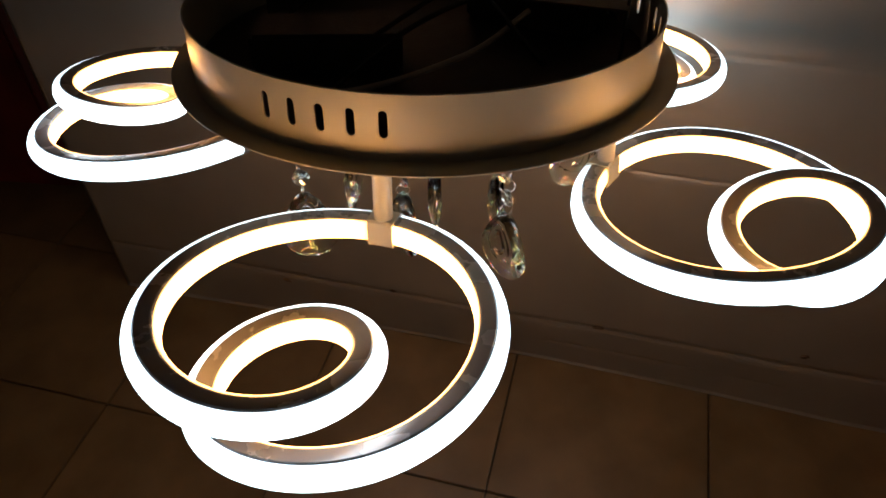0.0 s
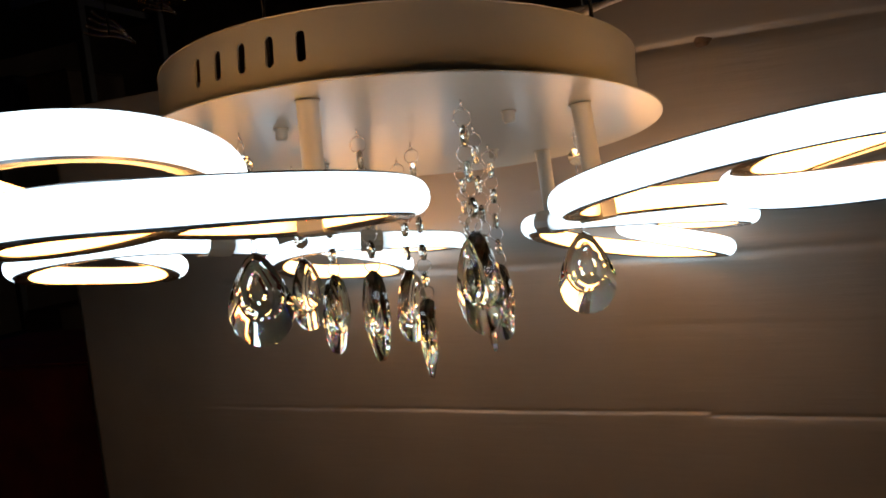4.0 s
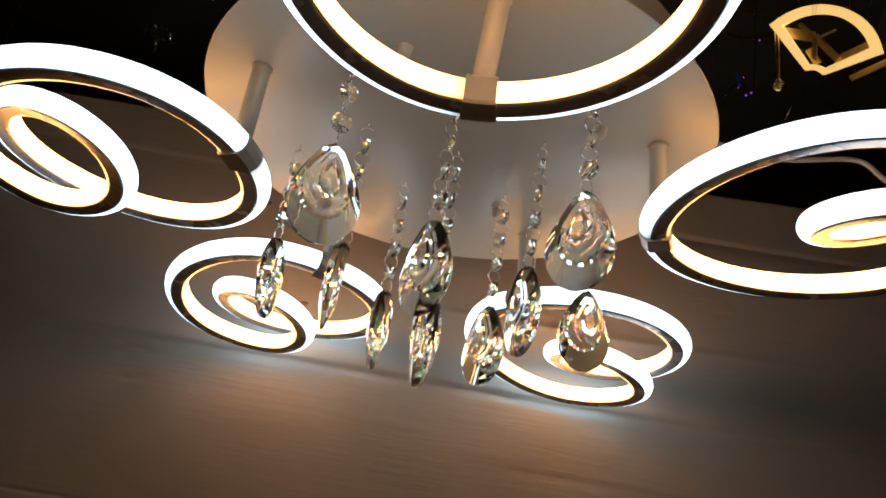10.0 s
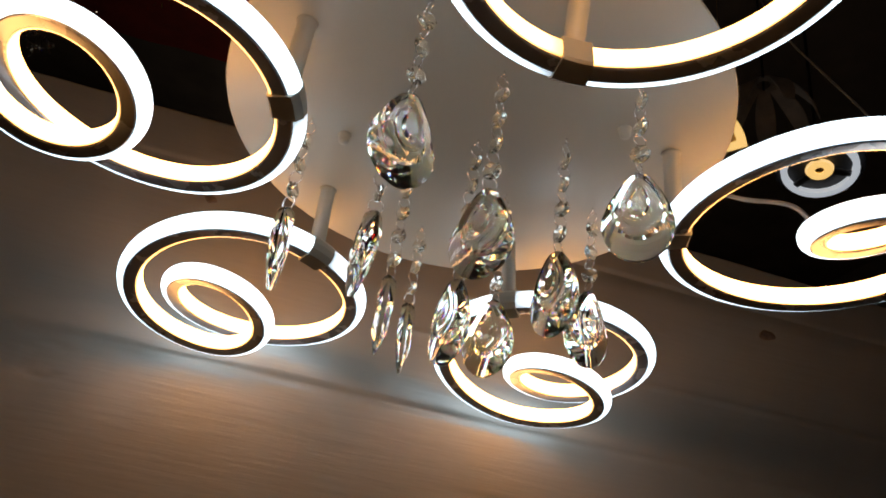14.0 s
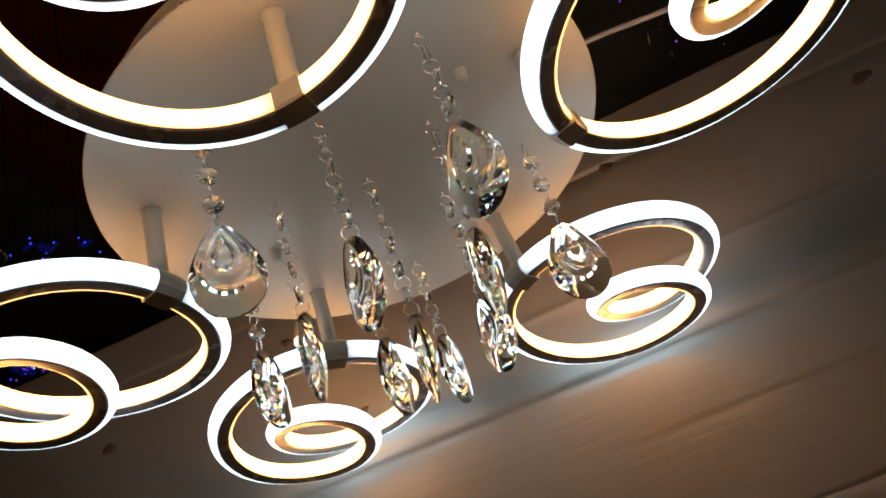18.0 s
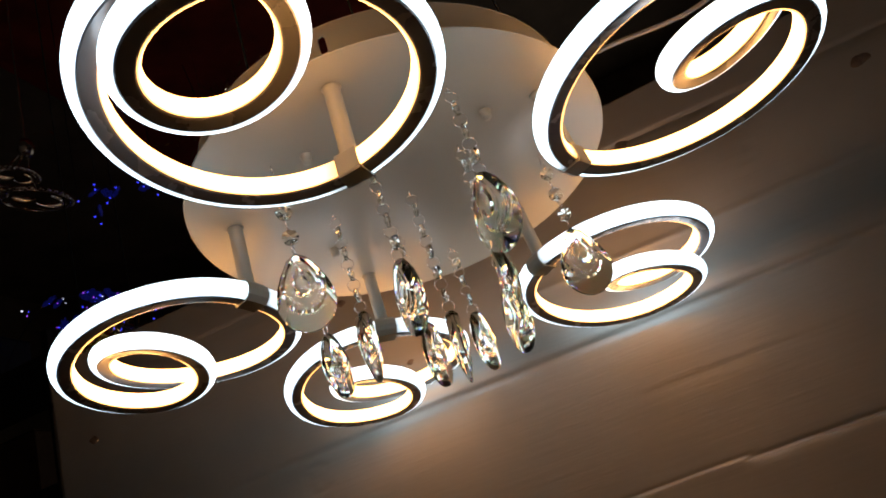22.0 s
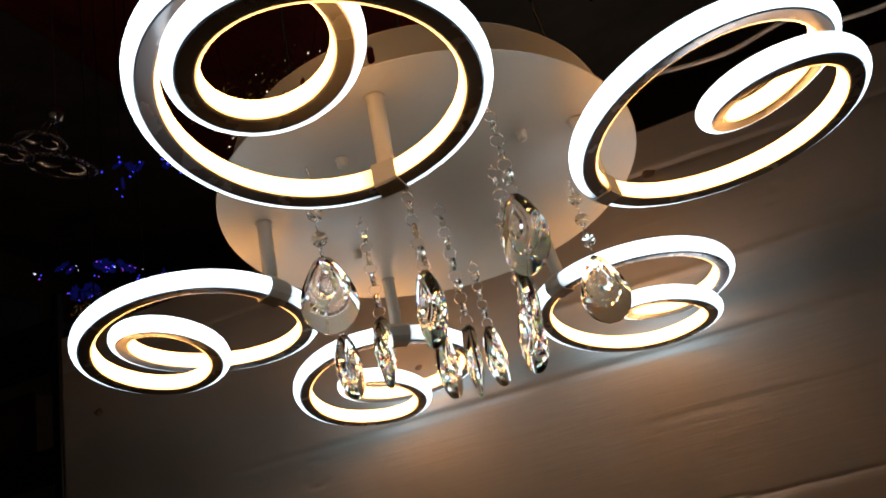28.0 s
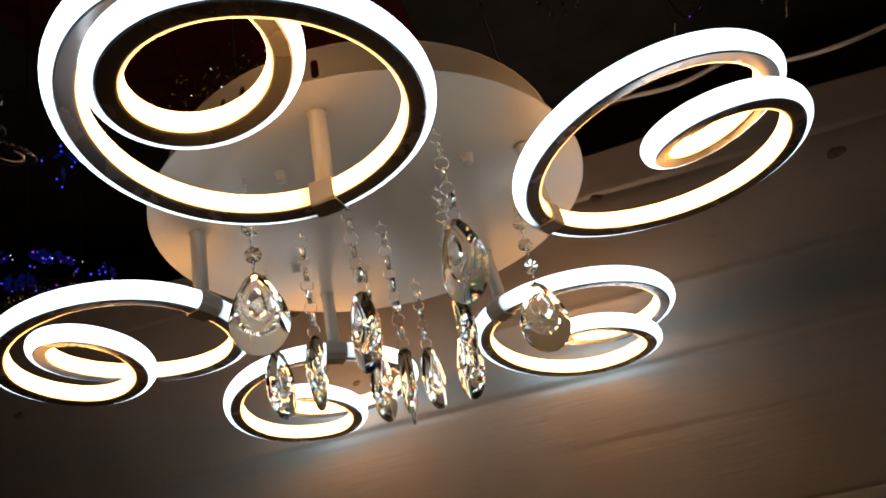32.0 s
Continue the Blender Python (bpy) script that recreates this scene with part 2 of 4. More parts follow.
def room():
    w, d = ROOM["x1"] - ROOM["x0"], ROOM["y1"] - ROOM["y0"]
    cx, cy = (ROOM["x0"] + ROOM["x1"]) / 2, (ROOM["y0"] + ROOM["y1"]) / 2
    floor = mesh_object("floor", box(bmesh.new(), (w + 0.4, d + 0.4, 0.1), (cx, cy, -0.058)), GROUT)
    tagged(floor, "dark grout bed under brown floor tiles", "floor", kind="structure")
    ceiling = mesh_object("ceiling", box(bmesh.new(), (w + 0.4, d + 0.4, 0.12), (cx, cy, ROOM["z"] + 0.06)), DARK_WALL)
    tagged(ceiling, "dark unlit shop ceiling", "ceiling", kind="structure")
    bm = bmesh.new()
    x0, x1 = ROOM["x0"] - 0.2, ROOM["x1"] + 0.2
    # the gap in this wall is added for the fill light
    for a, b, low in ((x0, FILL_GAP[0], 0.0), (FILL_GAP[0], FILL_GAP[1], FILL_GAP[2]), (FILL_GAP[1], x1, 0.0)):
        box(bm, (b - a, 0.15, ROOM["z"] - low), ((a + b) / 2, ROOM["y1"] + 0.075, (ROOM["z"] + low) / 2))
    tagged(mesh_object("wall_north", bm, DARK_WALL), "plain dark wall with a gap added for the fill light behind the carton sheet", "wall", kind="structure")
    # the south wall is an unseen reflector, pale to brighten crystals and shadows
    for name, size, at, mat, label in (("wall_south", (w + 0.4, 0.15, ROOM["z"]), (cx, ROOM["y0"] - 0.075, ROOM["z"] / 2), BOUNCE_WALL, "unseen pale wall behind the camera, added to bounce light"),
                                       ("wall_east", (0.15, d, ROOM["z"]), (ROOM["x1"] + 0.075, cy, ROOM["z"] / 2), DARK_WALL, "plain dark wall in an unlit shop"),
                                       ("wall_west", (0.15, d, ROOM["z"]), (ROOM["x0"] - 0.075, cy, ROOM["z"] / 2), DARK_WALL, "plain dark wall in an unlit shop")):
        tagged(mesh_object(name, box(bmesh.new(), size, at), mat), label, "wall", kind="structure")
    return floor


floor = room()


# ---- the carton sheet behind the lamp ----
SHEET_Y, SHEET_X0, SHEET_X1, SHEET_TOP = 0.3035, -0.73, 0.80, 0.919


def sheet_depth(x, z):
    """How far the sheet's face stands back from its plane: waves, creases and the lip of the middle fold."""
    d = 0.0022 * noise.noise((x * 2.2, z * 2.6, 3.1)) + 0.0008 * noise.noise((x * 9, z * 9, 7.7))
    for zc, depth, width, x0, x1 in ((0.120, 0.0026, 0.006, -2, 2), (0.633, 0.0020, 0.005, -0.45, 2), (0.719, -0.0018, 0.005, 0.02, 2), (0.857, 0.0034, 0.0035, 0.12, 0.75), (0.857, 0.0016, 0.004, -2, 0.12), (0.062, 0.0012, 0.003, 0.10, 0.50)):
        if x0 < x < x1:
            zz = zc + 0.0022 * noise.noise((x * 5, zc * 40, 1.5)) + 0.0006 * noise.noise((x * 40, zc * 40, 2.5))
            d += depth * math.exp(-((z - zz) / width) ** 2)
    d += 0.0006 * math.exp(-((z - 0.555 - 0.003 * noise.noise((x * 6, 2.2, 1.5))) / 0.004) ** 2) * smooth_to(x, 0.05, 0.20) * (1 - smooth_to(x, 0.36, 0.52))
    # the bottom flap is bent a little back, with a frayed lip at the floor
    if z < 0.12:
        d += 0.016 * max(0.0, 1 - (x / 0.6) ** 2) * (1 - z / 0.12) - 0.0035 * math.exp(-(z / 0.004) ** 2)
    # the strong fold: the lower half stands proud with a broken lip
    zz = 0.4545 + 0.0018 * noise.noise((x * 4, 5.0, 1.5)) + 0.0007 * noise.noise((x * 35, 4.0, 2.5)) - (0.0035 if x > 0.189 else 0.0)
    step = 0.5 + 0.5 * math.tanh((z - zz) / 0.0009)
    d += (0.0016 * step + 0.0012 * math.exp(-((z - zz - 0.002) / 0.0022) ** 2) + (0.0016 if x > 0.189 else 0.0) * math.exp(-((z - zz) / 0.0016) ** 2)) * smooth_to(x, -0.55, -0.30)
    # a curled scratch and a dent
    r = math.hypot(x + 0.318, z - 0.603)
    if x < -0.305:
        d += 0.0016 * math.exp(-((r - 0.018) / 0.0025) ** 2)
    r = math.hypot(x - 0.330, z - 0.785)
    if x > 0.332 and z < 0.79:
        d += 0.0016 * math.exp(-((r - 0.018) / 0.0025) ** 2)
    return d


def smooth_to(x, a, b):
    u = max(0.0, min(1.0, (x - a) / (b - a)))
    return u * u * (3 - 2 * u)


def carton_sheet():
    nx = 220
    xs = [SHEET_X0 + (SHEET_X1 - SHEET_X0) * i / nx for i in range(nx + 1)]
    zs = set()
    z = 0.001
    while z < SHEET_TOP:
        zs.add(round(z, 4))
        near = min(abs(z - c) for c in (0.062, 0.120, 0.4545, 0.555, 0.633, 0.719, 0.857))
        z += 0.0011 if near < 0.009 or z < 0.008 else 0.0024 if abs(z - 0.603) < 0.03 or abs(z - 0.785) < 0.03 else 0.010
    zs = sorted(zs) + [SHEET_TOP]
    nz = len(zs)
    verts, faces = [], []
    for back in (0.0, 0.006):
        for i, x in enumerate(xs):
            for z in zs:
                top = z - (0.006 * noise.noise((x * 3, 0.3, 0.2)) if z > SHEET_TOP - 0.02 else 0)
                edge = 0.004 * noise.noise((z * 4, 0.7, 0.1)) if i in (0, nx) else 0
                verts.append((x + edge, SHEET_Y + back + sheet_depth(x, z), top))
    off = len(xs) * nz
    for i in range(nx):
        for k in range(nz - 1):
            a, b = i * nz + k, (i + 1) * nz + k
            faces.append((a, b, b + 1, a + 1))
            faces.append((off + a, off + a + 1, off + b + 1, off + b))
    rim = [i * nz for i in range(nx + 1)] + [nx * nz + k for k in range(1, nz)] + [i * nz + nz - 1 for i in range(nx - 1, -1, -1)] + [k for k in range(nz - 2, 0, -1)]
    core = len(faces)
    for a, b in zip(rim, rim[1:] + rim[:1]):
        faces.append((a, off + a, off + b, b))
    me = bpy.data.meshes.new("carton_sheet")
    me.from_pydata(verts, [], faces)
    me.materials.append(CARD)
    me.materials.append(CARD_EDGE)
    for p in me.polygons:
        p.use_smooth = p.index < core
        p.material_index = 0 if p.index < core else 1
    ob = tagged(new("carton_sheet", me), "large creased white carton sheet standing upright on floor", "cardboard")
    rng = random.Random(11)
    for x, z, r in ((-0.472, 0.781, 0.011), (-0.66, 0.779, 0.009), (0.502, 0.826, 0.013), (0.213, 0.857, 0.010), (-0.37, 0.100, 0.009), (-0.167, 0.123, 0.008), (0.188, 0.124, 0.010), (-0.219, 0.816, 0.008), (-0.148, 0.700, 0.006), (0.503, 0.147, 0.008)):
        bm = bmesh.new()
        n = 18
        front = []
        for lay, dy in ((1.0, 0.0012), (0.85, -0.0004)):
            ring = []
            for k in range(n):
                t = 2 * math.pi * k / n
                q = r * lay * (0.8 + 0.35 * noise.noise((math.cos(t) * 1.3 + x * 50, math.sin(t) * 1.3, z * 50)))
                px, pz = x + q * 1.25 * math.cos(t), z + q * 0.8 * math.sin(t)
                ring.append(bm.verts.new((px, SHEET_Y + sheet_depth(px, pz) + dy, pz)))
            front.append(ring)
        for k in range(n):
            bm.faces.new((front[0][k], front[0][(k + 1) % n], front[1][(k + 1) % n], front[1][k]))
        c = bm.verts.new((x, SHEET_Y + sheet_depth(x, z) - 0.0005, z))
        for k in range(n):
            bm.faces.new((front[1][k], front[1][(k + 1) % n], c))
        part("smudge", bm, SMUDGE, ob, "dark scuffed spot", True)
    return ob


sheet = carton_sheet()


# ---- the lamp ----
# its plate hangs a little askew: the lamp's own axes in the room
LAMP = pose(0, 0, 0.7728, -7.035, -0.907, -3.053)
PLUMB = LAMP.to_3x3().inverted().to_4x4()      # upright in the room, seen from the lamp
lamp = new("ceiling_lamp")
lamp.matrix_basis = LAMP
tagged(lamp, "white ceiling lamp with five lit spiral rings and crystal drops", "ceiling lamp")

PLATE_R, PAN_R, PAN_H = 0.1949, 0.1789, 0.0445
R1, R2, NODE_TURN, BLEND = 0.0962, 0.0431, -1.0650, 59.0832
OVER, UNDER = 0.0094, -0.0194
STRIP_H, REACH = 0.0182, 0.0129
# each ring's clamp: place under the plate, heading of the ring, lean to the side and lean along it, in degrees; foot of its rod on the plate
RINGS = [
    (0.0203, -0.1526, -0.0673, -90.22, 1.50, -2.91, 0.0237, -0.1600),
    (0.1536, -0.0258, -0.0672, -19.49, 4.60, -3.98, 0.1500, -0.0347),
    (0.0740, 0.1312, -0.0654, 51.74, 1.99, 4.05, 0.0703, 0.1292),
    (-0.1037, 0.1100, -0.0677, 124.43, 2.29, 2.02, -0.1049, 0.1101),
    (-0.1396, -0.0669, -0.0684, -193.13, 2.40, -1.36, -0.1395, -0.0711),
]


def ease(d):
    u = max(-1.0, min(1.0, d / radians(BLEND)))
    return 0.5 + 0.25 * (3 * u - u ** 3)


def smooth(u):
    u = max(0.0, min(1.0, u))
    return u * u * (3 - 2 * u)


def bend(a):
    """Radius of the strip's bend by its heading: the large circle first, then the small loop, eased where they meet."""
    pi = math.pi
    k = ease(a) if a < pi else 1 - ease(a - 2 * pi) if a < 3 * pi else ease(a - 4 * pi)
    return R2 + (R1 - R2) * k


def spiral(n=260):
    """The middle line of one ring, with its sideways direction and heading. The clamp is at the origin and the ring lies along +x."""
    node, total, m = radians(NODE_TURN), 4 * math.pi, n * 4
    p, pts = Vector((0.0, 0.0)), []
    for i in range(m):
        a = (i + 0.5) * total / m
        h = node + math.pi / 2 + a
        p = p + Vector((math.cos(h), math.sin(h))) * bend(a) * total / m
        pts.append(p.copy())
    shift = pts[m // 4 - 1] + Vector((math.cos(node), math.sin(node))) * R1 - Vector((R1, 0))
    out = []
    for i in range(0, m, 4):
        a = (i + 1) * total / m
        h = node + math.pi / 2 + a
        out.append((pts[i] - shift, Vector((math.sin(h), -math.cos(h))), a))
    return out


LINE = spiral()


def strand_height(a):
    """Level at the clamp, higher where the strip runs over itself, lower where it runs under."""
    pi = math.pi
    if a < 0.95 * pi:
        return UNDER * (1 - smooth((a - 0.15 * pi) / (0.8 * pi)))
    if a < 2 * pi:
        return OVER * smooth((a - 0.95 * pi) / (0.9 * pi))
    return OVER + (UNDER - OVER) * smooth((a - 2.25 * pi) / (1.55 * pi))


def swept(profile, rim=None):
    """The strip's profile (sideways, up) carried along the spiral."""
    bm = bmesh.new()
    lay = bm.verts.layers.float.new("rim") if rim else None
    dim = bm.verts.layers.float.new("dim") if rim else None
    loops = []
    for q, side, a in LINE:
        z = strand_height(a)
        loop = []
        for k, (s, u) in enumerate(profile):
            v = bm.verts.new((q.x + side.x * s, q.y + side.y * s, z + u))
            if rim:
                v[lay] = rim[k]
                v[dim] = 1 - smooth((a - math.pi - 0.06) / 0.28) if a > math.pi else 0.0
            loop.append(v)
        loops.append(loop)
    n, k = len(loops), len(profile)
    for i in range(n):
        a, b = loops[i], loops[(i + 1) % n]
        for j in range(k):
            bm.faces.new((a[j], a[(j + 1) % k], b[(j + 1) % k], b[j]))
    return bm


def light_ring():
    h = STRIP_H / 2
    c, w, v, q = 0.0012, 0.0062, 0.0053, 0.0024
    rounded = [(-v + q - q * math.cos(radians(t)), h - 0.0006 - q + q * math.sin(radians(t))) for t in (10, 35, 62, 90)]
    body = swept([(x, -z) for x, z in rounded] + [(w - c, -h), (w, -h + c), (w, h - c), (w - c, h)] + rounded[::-1])
    ring = part("light_ring", body, CHANNEL, lamp, "lit spiral ring in a grey-enamelled channel", True)
    ring.data.set_sharp_from_angle(angle=radians(40))
    g, e = h - 0.0010, h - 0.0017
    turns = [radians(-90 + 180 * i / 10) for i in range(11)]
    rim = [abs(2 * i / 10 - 1) for i in range(11)] + [1, 1]
    part("outer_diffuser", swept([(w + 0.0002 + (REACH - w) * math.cos(t), g * math.sin(t)) for t in turns] + [(w - 0.0006, g * 0.98), (w - 0.0006, -g * 0.98)], rim),
         OUTER, ring, "cool white glowing outer diffuser", True)
    part("inner_diffuser", swept([(-v - 0.0002 - 0.0019 * math.cos(t), e * math.sin(t)) for t in turns] + [(-v + 0.0006, e * 0.98), (-v + 0.0006, -e * 0.98)], rim),
         INNER, ring, "warm white glowing inner diffuser", True)
    # the sleeve that holds the ring on its rod
    bm = bmesh.new()
    w0, w1 = -v - 0.0028, REACH + 0.0008
    prof = [(w0, -h + 0.0006), (w0 + 0.0014, -h - 0.0010), (w1 - 0.0055, -h - 0.0010), (w1 - 0.0012, -h * 0.6), (w1, 0), (w1 - 0.0012, h * 0.6), (w1 - 0.0055, h + 0.0010), (w0 + 0.0014, h + 0.0010), (w0, h - 0.0006)]
    loops = []
    for i in range(9):
        t = radians(180 + (i - 4) * 1.46)
        loops.append([bm.verts.new((R1 + (R1 + s) * math.cos(t), (R1 + s) * math.sin(t), u)) for s, u in prof])
    k = len(prof)
    for a, b in zip(loops, loops[1:]):
        for j in range(k):
            bm.faces.new((a[j], a[(j + 1) % k], b[(j + 1) % k], b[j]))
    bm.faces.new(loops[0])
    bm.faces.new(loops[-1])
    part("clamp", bm, PAINT, ring, "white enamelled sleeve")
    return ring


def all_rings():
    first = light_ring()
    for i, (x, y, z, turn, lean, droop, fx, fy) in enumerate(RINGS):
        ring = first
        if i:
            ring = part_again(first, lamp, Matrix())
            for child in first.children:
                part_again(child, ring, Matrix())
            tagged(ring, "lit spiral ring in a grey-enamelled channel")
        ring.matrix_basis = Matrix.Translation((x, y, z)) @ pose(0, 0, 0, 0, 0, turn) @ pose(0, 0, 0, lean, droop, 0)
        bm = bmesh.new()
        r, foot, end = 0.0065, Vector((fx, fy, -0.0004)), Vector((x, y, z + STRIP_H / 2 + 0.0006))
        low = -(foot - end).length
        lathe(bm, [(0, low), (r - 0.0006, low), (r, low + 0.0006), (r, -0.0012), (r + 0.0012, 0.0002), (0, 0.0002)], 24)
        part("rod", bm, PAINT, lamp, "white rod between plate and ring", True, at=Matrix.Translation(foot) @ (foot - end).to_track_quat("Z", "Y").to_matrix().to_4x4())


def pan_wall():
    """The round pan wall, a skin outside and one inside, with two rows of five upright slots cut through it, and a rolled top rim."""
    bm = bmesh.new()
    zc, w, h, t = 0.0257, 0.0056, 0.0180, 0.0014
    marks = [radians(a) % (2 * math.pi) for a in (-104.7, -98.4, -92.1, -85.8, -79.4, 11.3, 17.6, 23.9, 30.2, 36.5)]
    half = w / 2 / PAN_R
    columns = [(2 * math.pi * i / 180, None) for i in range(180) if min(abs((2 * math.pi * i / 180 - m + math.pi) % (2 * math.pi) - math.pi) for m in marks) > half * 1.3]
    for m in marks:
        columns += [(m + half * math.sin(radians(u)), u) for u in (-90, -60, -30, 0, 30, 60, 90)]
    columns.sort(key=lambda c: c[0])

    def col(a, u, r):
        c = math.cos(radians(u)) if u is not None else None
        zs = (0.0, PAN_H) if u is None else (0.0, zc - h / 2 + w / 2 * (1 - c), zc + h / 2 - w / 2 * (1 - c), PAN_H)
        return [bm.verts.new((r * math.cos(a), r * math.sin(a), z)) for z in zs]

    skins = []
    for r in (PAN_R, PAN_R - t):
        skins.append([col(a, u, r) for a, u in columns])
    n = len(columns)
    for cols in skins:
        for i in range(n):
            p, q = cols[i], cols[(i + 1) % n]
            if len(p) == 4 and len(q) == 4 and columns[(i + 1) % n][1] != -90:
                bm.faces.new((p[0], q[0], q[1], p[1]))
                bm.faces.new((p[2], q[2], q[3], p[3]))
            else:
                bm.faces.new([p[0], q[0], *q[1:], *reversed(p[1:])])
    for i in range(n):
        j = (i + 1) % n
        p, q, p2, q2 = skins[0][i], skins[0][j], skins[1][i], skins[1][j]
        if len(p) == 4 and len(q) == 4 and columns[j][1] != -90:
            bm.faces.new((p[1], q[1], q2[1], p2[1]))
            bm.faces.new((p[2], p2[2], q2[2], q[2]))
        if columns[i][1] in (-90, 90):
            bm.faces.new((p[1], p[2], p2[2], p2[1]))
    rims = []
    for r, z in ((PAN_R, PAN_H), (PAN_R + 0.0004, PAN_H + 0.0007), (PAN_R - t / 2, PAN_H + 0.0014), (PAN_R - t, PAN_H)):
        rims.append([bm.verts.new((r * math.cos(a), r * math.sin(a), z)) for a, u in columns])
    for a, b in zip(rims, rims[1:]):
        for i in range(n):
            bm.faces.new((a[i], a[(i + 1) % n], b[(i + 1) % n], b[i]))
    bmesh.ops.remove_doubles(bm, verts=bm.verts, dist=0.00002)
    return bm


def base():
    plate = bmesh.new()
    lathe(plate, [(0, 0.0), (PLATE_R - 0.0006, 0.0), (PLATE_R, 0.0004), (PLATE_R, 0.0011), (PLATE_R - 0.0006, 0.0015), (0, 0.0015)], 128)
    part("base_plate", plate, PAINT, lamp, "round white enamelled base plate")
    wall = part("pan_wall", pan_wall(), PAINT, lamp, "white enamelled pan wall with ventilation slots", True)
    wall.data.set_sharp_from_angle(angle=radians(25))
    nut = None
    for a, far in ((-24.6, 0.1155), (-107.6, 0.115), (162.0, 0.105), (65.5, 0.0955)):
        at = pose(far * math.cos(radians(a)), far * math.sin(radians(a)), -0.0002)
        if nut is None:
            bm = bmesh.new()
            lathe(bm, [(0, 0), (0.0052, 0), (0.0052, -0.0012), (0.0042, -0.0016), (0.0042, -0.0062), (0.0034, -0.0078), (0, -0.0084)], 14)
            nut = part("cap_nut", bm, PAINT, lamp, "white cap nut", True, at=at)
        else:
            part_again(nut, lamp, at)
    # black disc added over the plate to darken the pan's inside
    part("liner", lathe(bmesh.new(), [(0, 0.0022), (PAN_R - 0.004, 0.0022), (PAN_R - 0.004, 0.0034), (0, 0.0034)], 64), DARK_BOX, lamp, "dark disc added in the pan to darken its floor")
    # what lies in the open pan: a steel bar, two drivers and their leads
    bm = bmesh.new()
    box(bm, (0.30, 0.024, 0.002), (0.0, 0.03, 0.041), bevel=0.0006)
    box(bm, (0.002, 0.024, 0.039), (-0.149, 0.03, 0.021))
    box(bm, (0.002, 0.024, 0.039), (0.149, 0.03, 0.021))
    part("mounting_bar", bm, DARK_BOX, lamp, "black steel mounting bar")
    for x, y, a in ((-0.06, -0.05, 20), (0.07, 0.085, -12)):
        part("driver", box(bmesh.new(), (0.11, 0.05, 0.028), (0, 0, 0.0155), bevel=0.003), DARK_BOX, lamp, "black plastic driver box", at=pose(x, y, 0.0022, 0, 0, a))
    for keys in (((-0.11, -0.04, 0.02), (-0.06, 0.0, 0.060), (0.0, 0.01, 0.066), (0.05, -0.02, 0.055), (0.10, -0.03, 0.012)),
                 ((-0.02, -0.06, 0.03), (0.03, -0.03, 0.062), (0.07, 0.02, 0.074), (0.11, 0.05, 0.056), (0.14, 0.06, 0.02)),
                 ((0.02, 0.08, 0.03), (-0.03, 0.05, 0.068), (-0.08, 0.06, 0.060), (-0.13, 0.03, 0.02)),
                 ((0.09, 0.06, 0.03), (0.06, -0.02, 0.058), (0.02, -0.09, 0.052), (-0.03, -0.13, 0.012))):
        part("lead", tube(bmesh.new(), curve_points(keys, 32), 0.0019, 6), BLACK, lamp, "black lead", True)
    for keys in (((0.165, 0.03, 0.012), (0.155, 0.06, 0.050), (0.10, 0.10, 0.058), (0.03, 0.06, 0.030)),
                 ((-0.09, -0.11, 0.006), (-0.02, -0.11, 0.010), (0.05, -0.06, 0.026), (0.08, 0.0, 0.040))):
        part("lead", tube(bmesh.new(), curve_points(keys, 32), 0.0022, 6), WHITE_CABLE, lamp, "white sheathed lead", True)


# ---- crystal strands ----
def tear(width, top, low, n):
    """Outline of a drop: x and z of n corners, a round bulb drawn up to a tip."""
    pts = []
    for i in range(n):
        t = 2 * math.pi * i / n
        up = max(0.0, math.cos(t))
        z = math.cos(t) * (1.155 + 0.623 * up ** 3)
        pts.append((width / 2 * math.sin(t) * (1 - 0.06 * up * up), low + (z + 1.155) / 2.933 * (top - low)))
    return pts


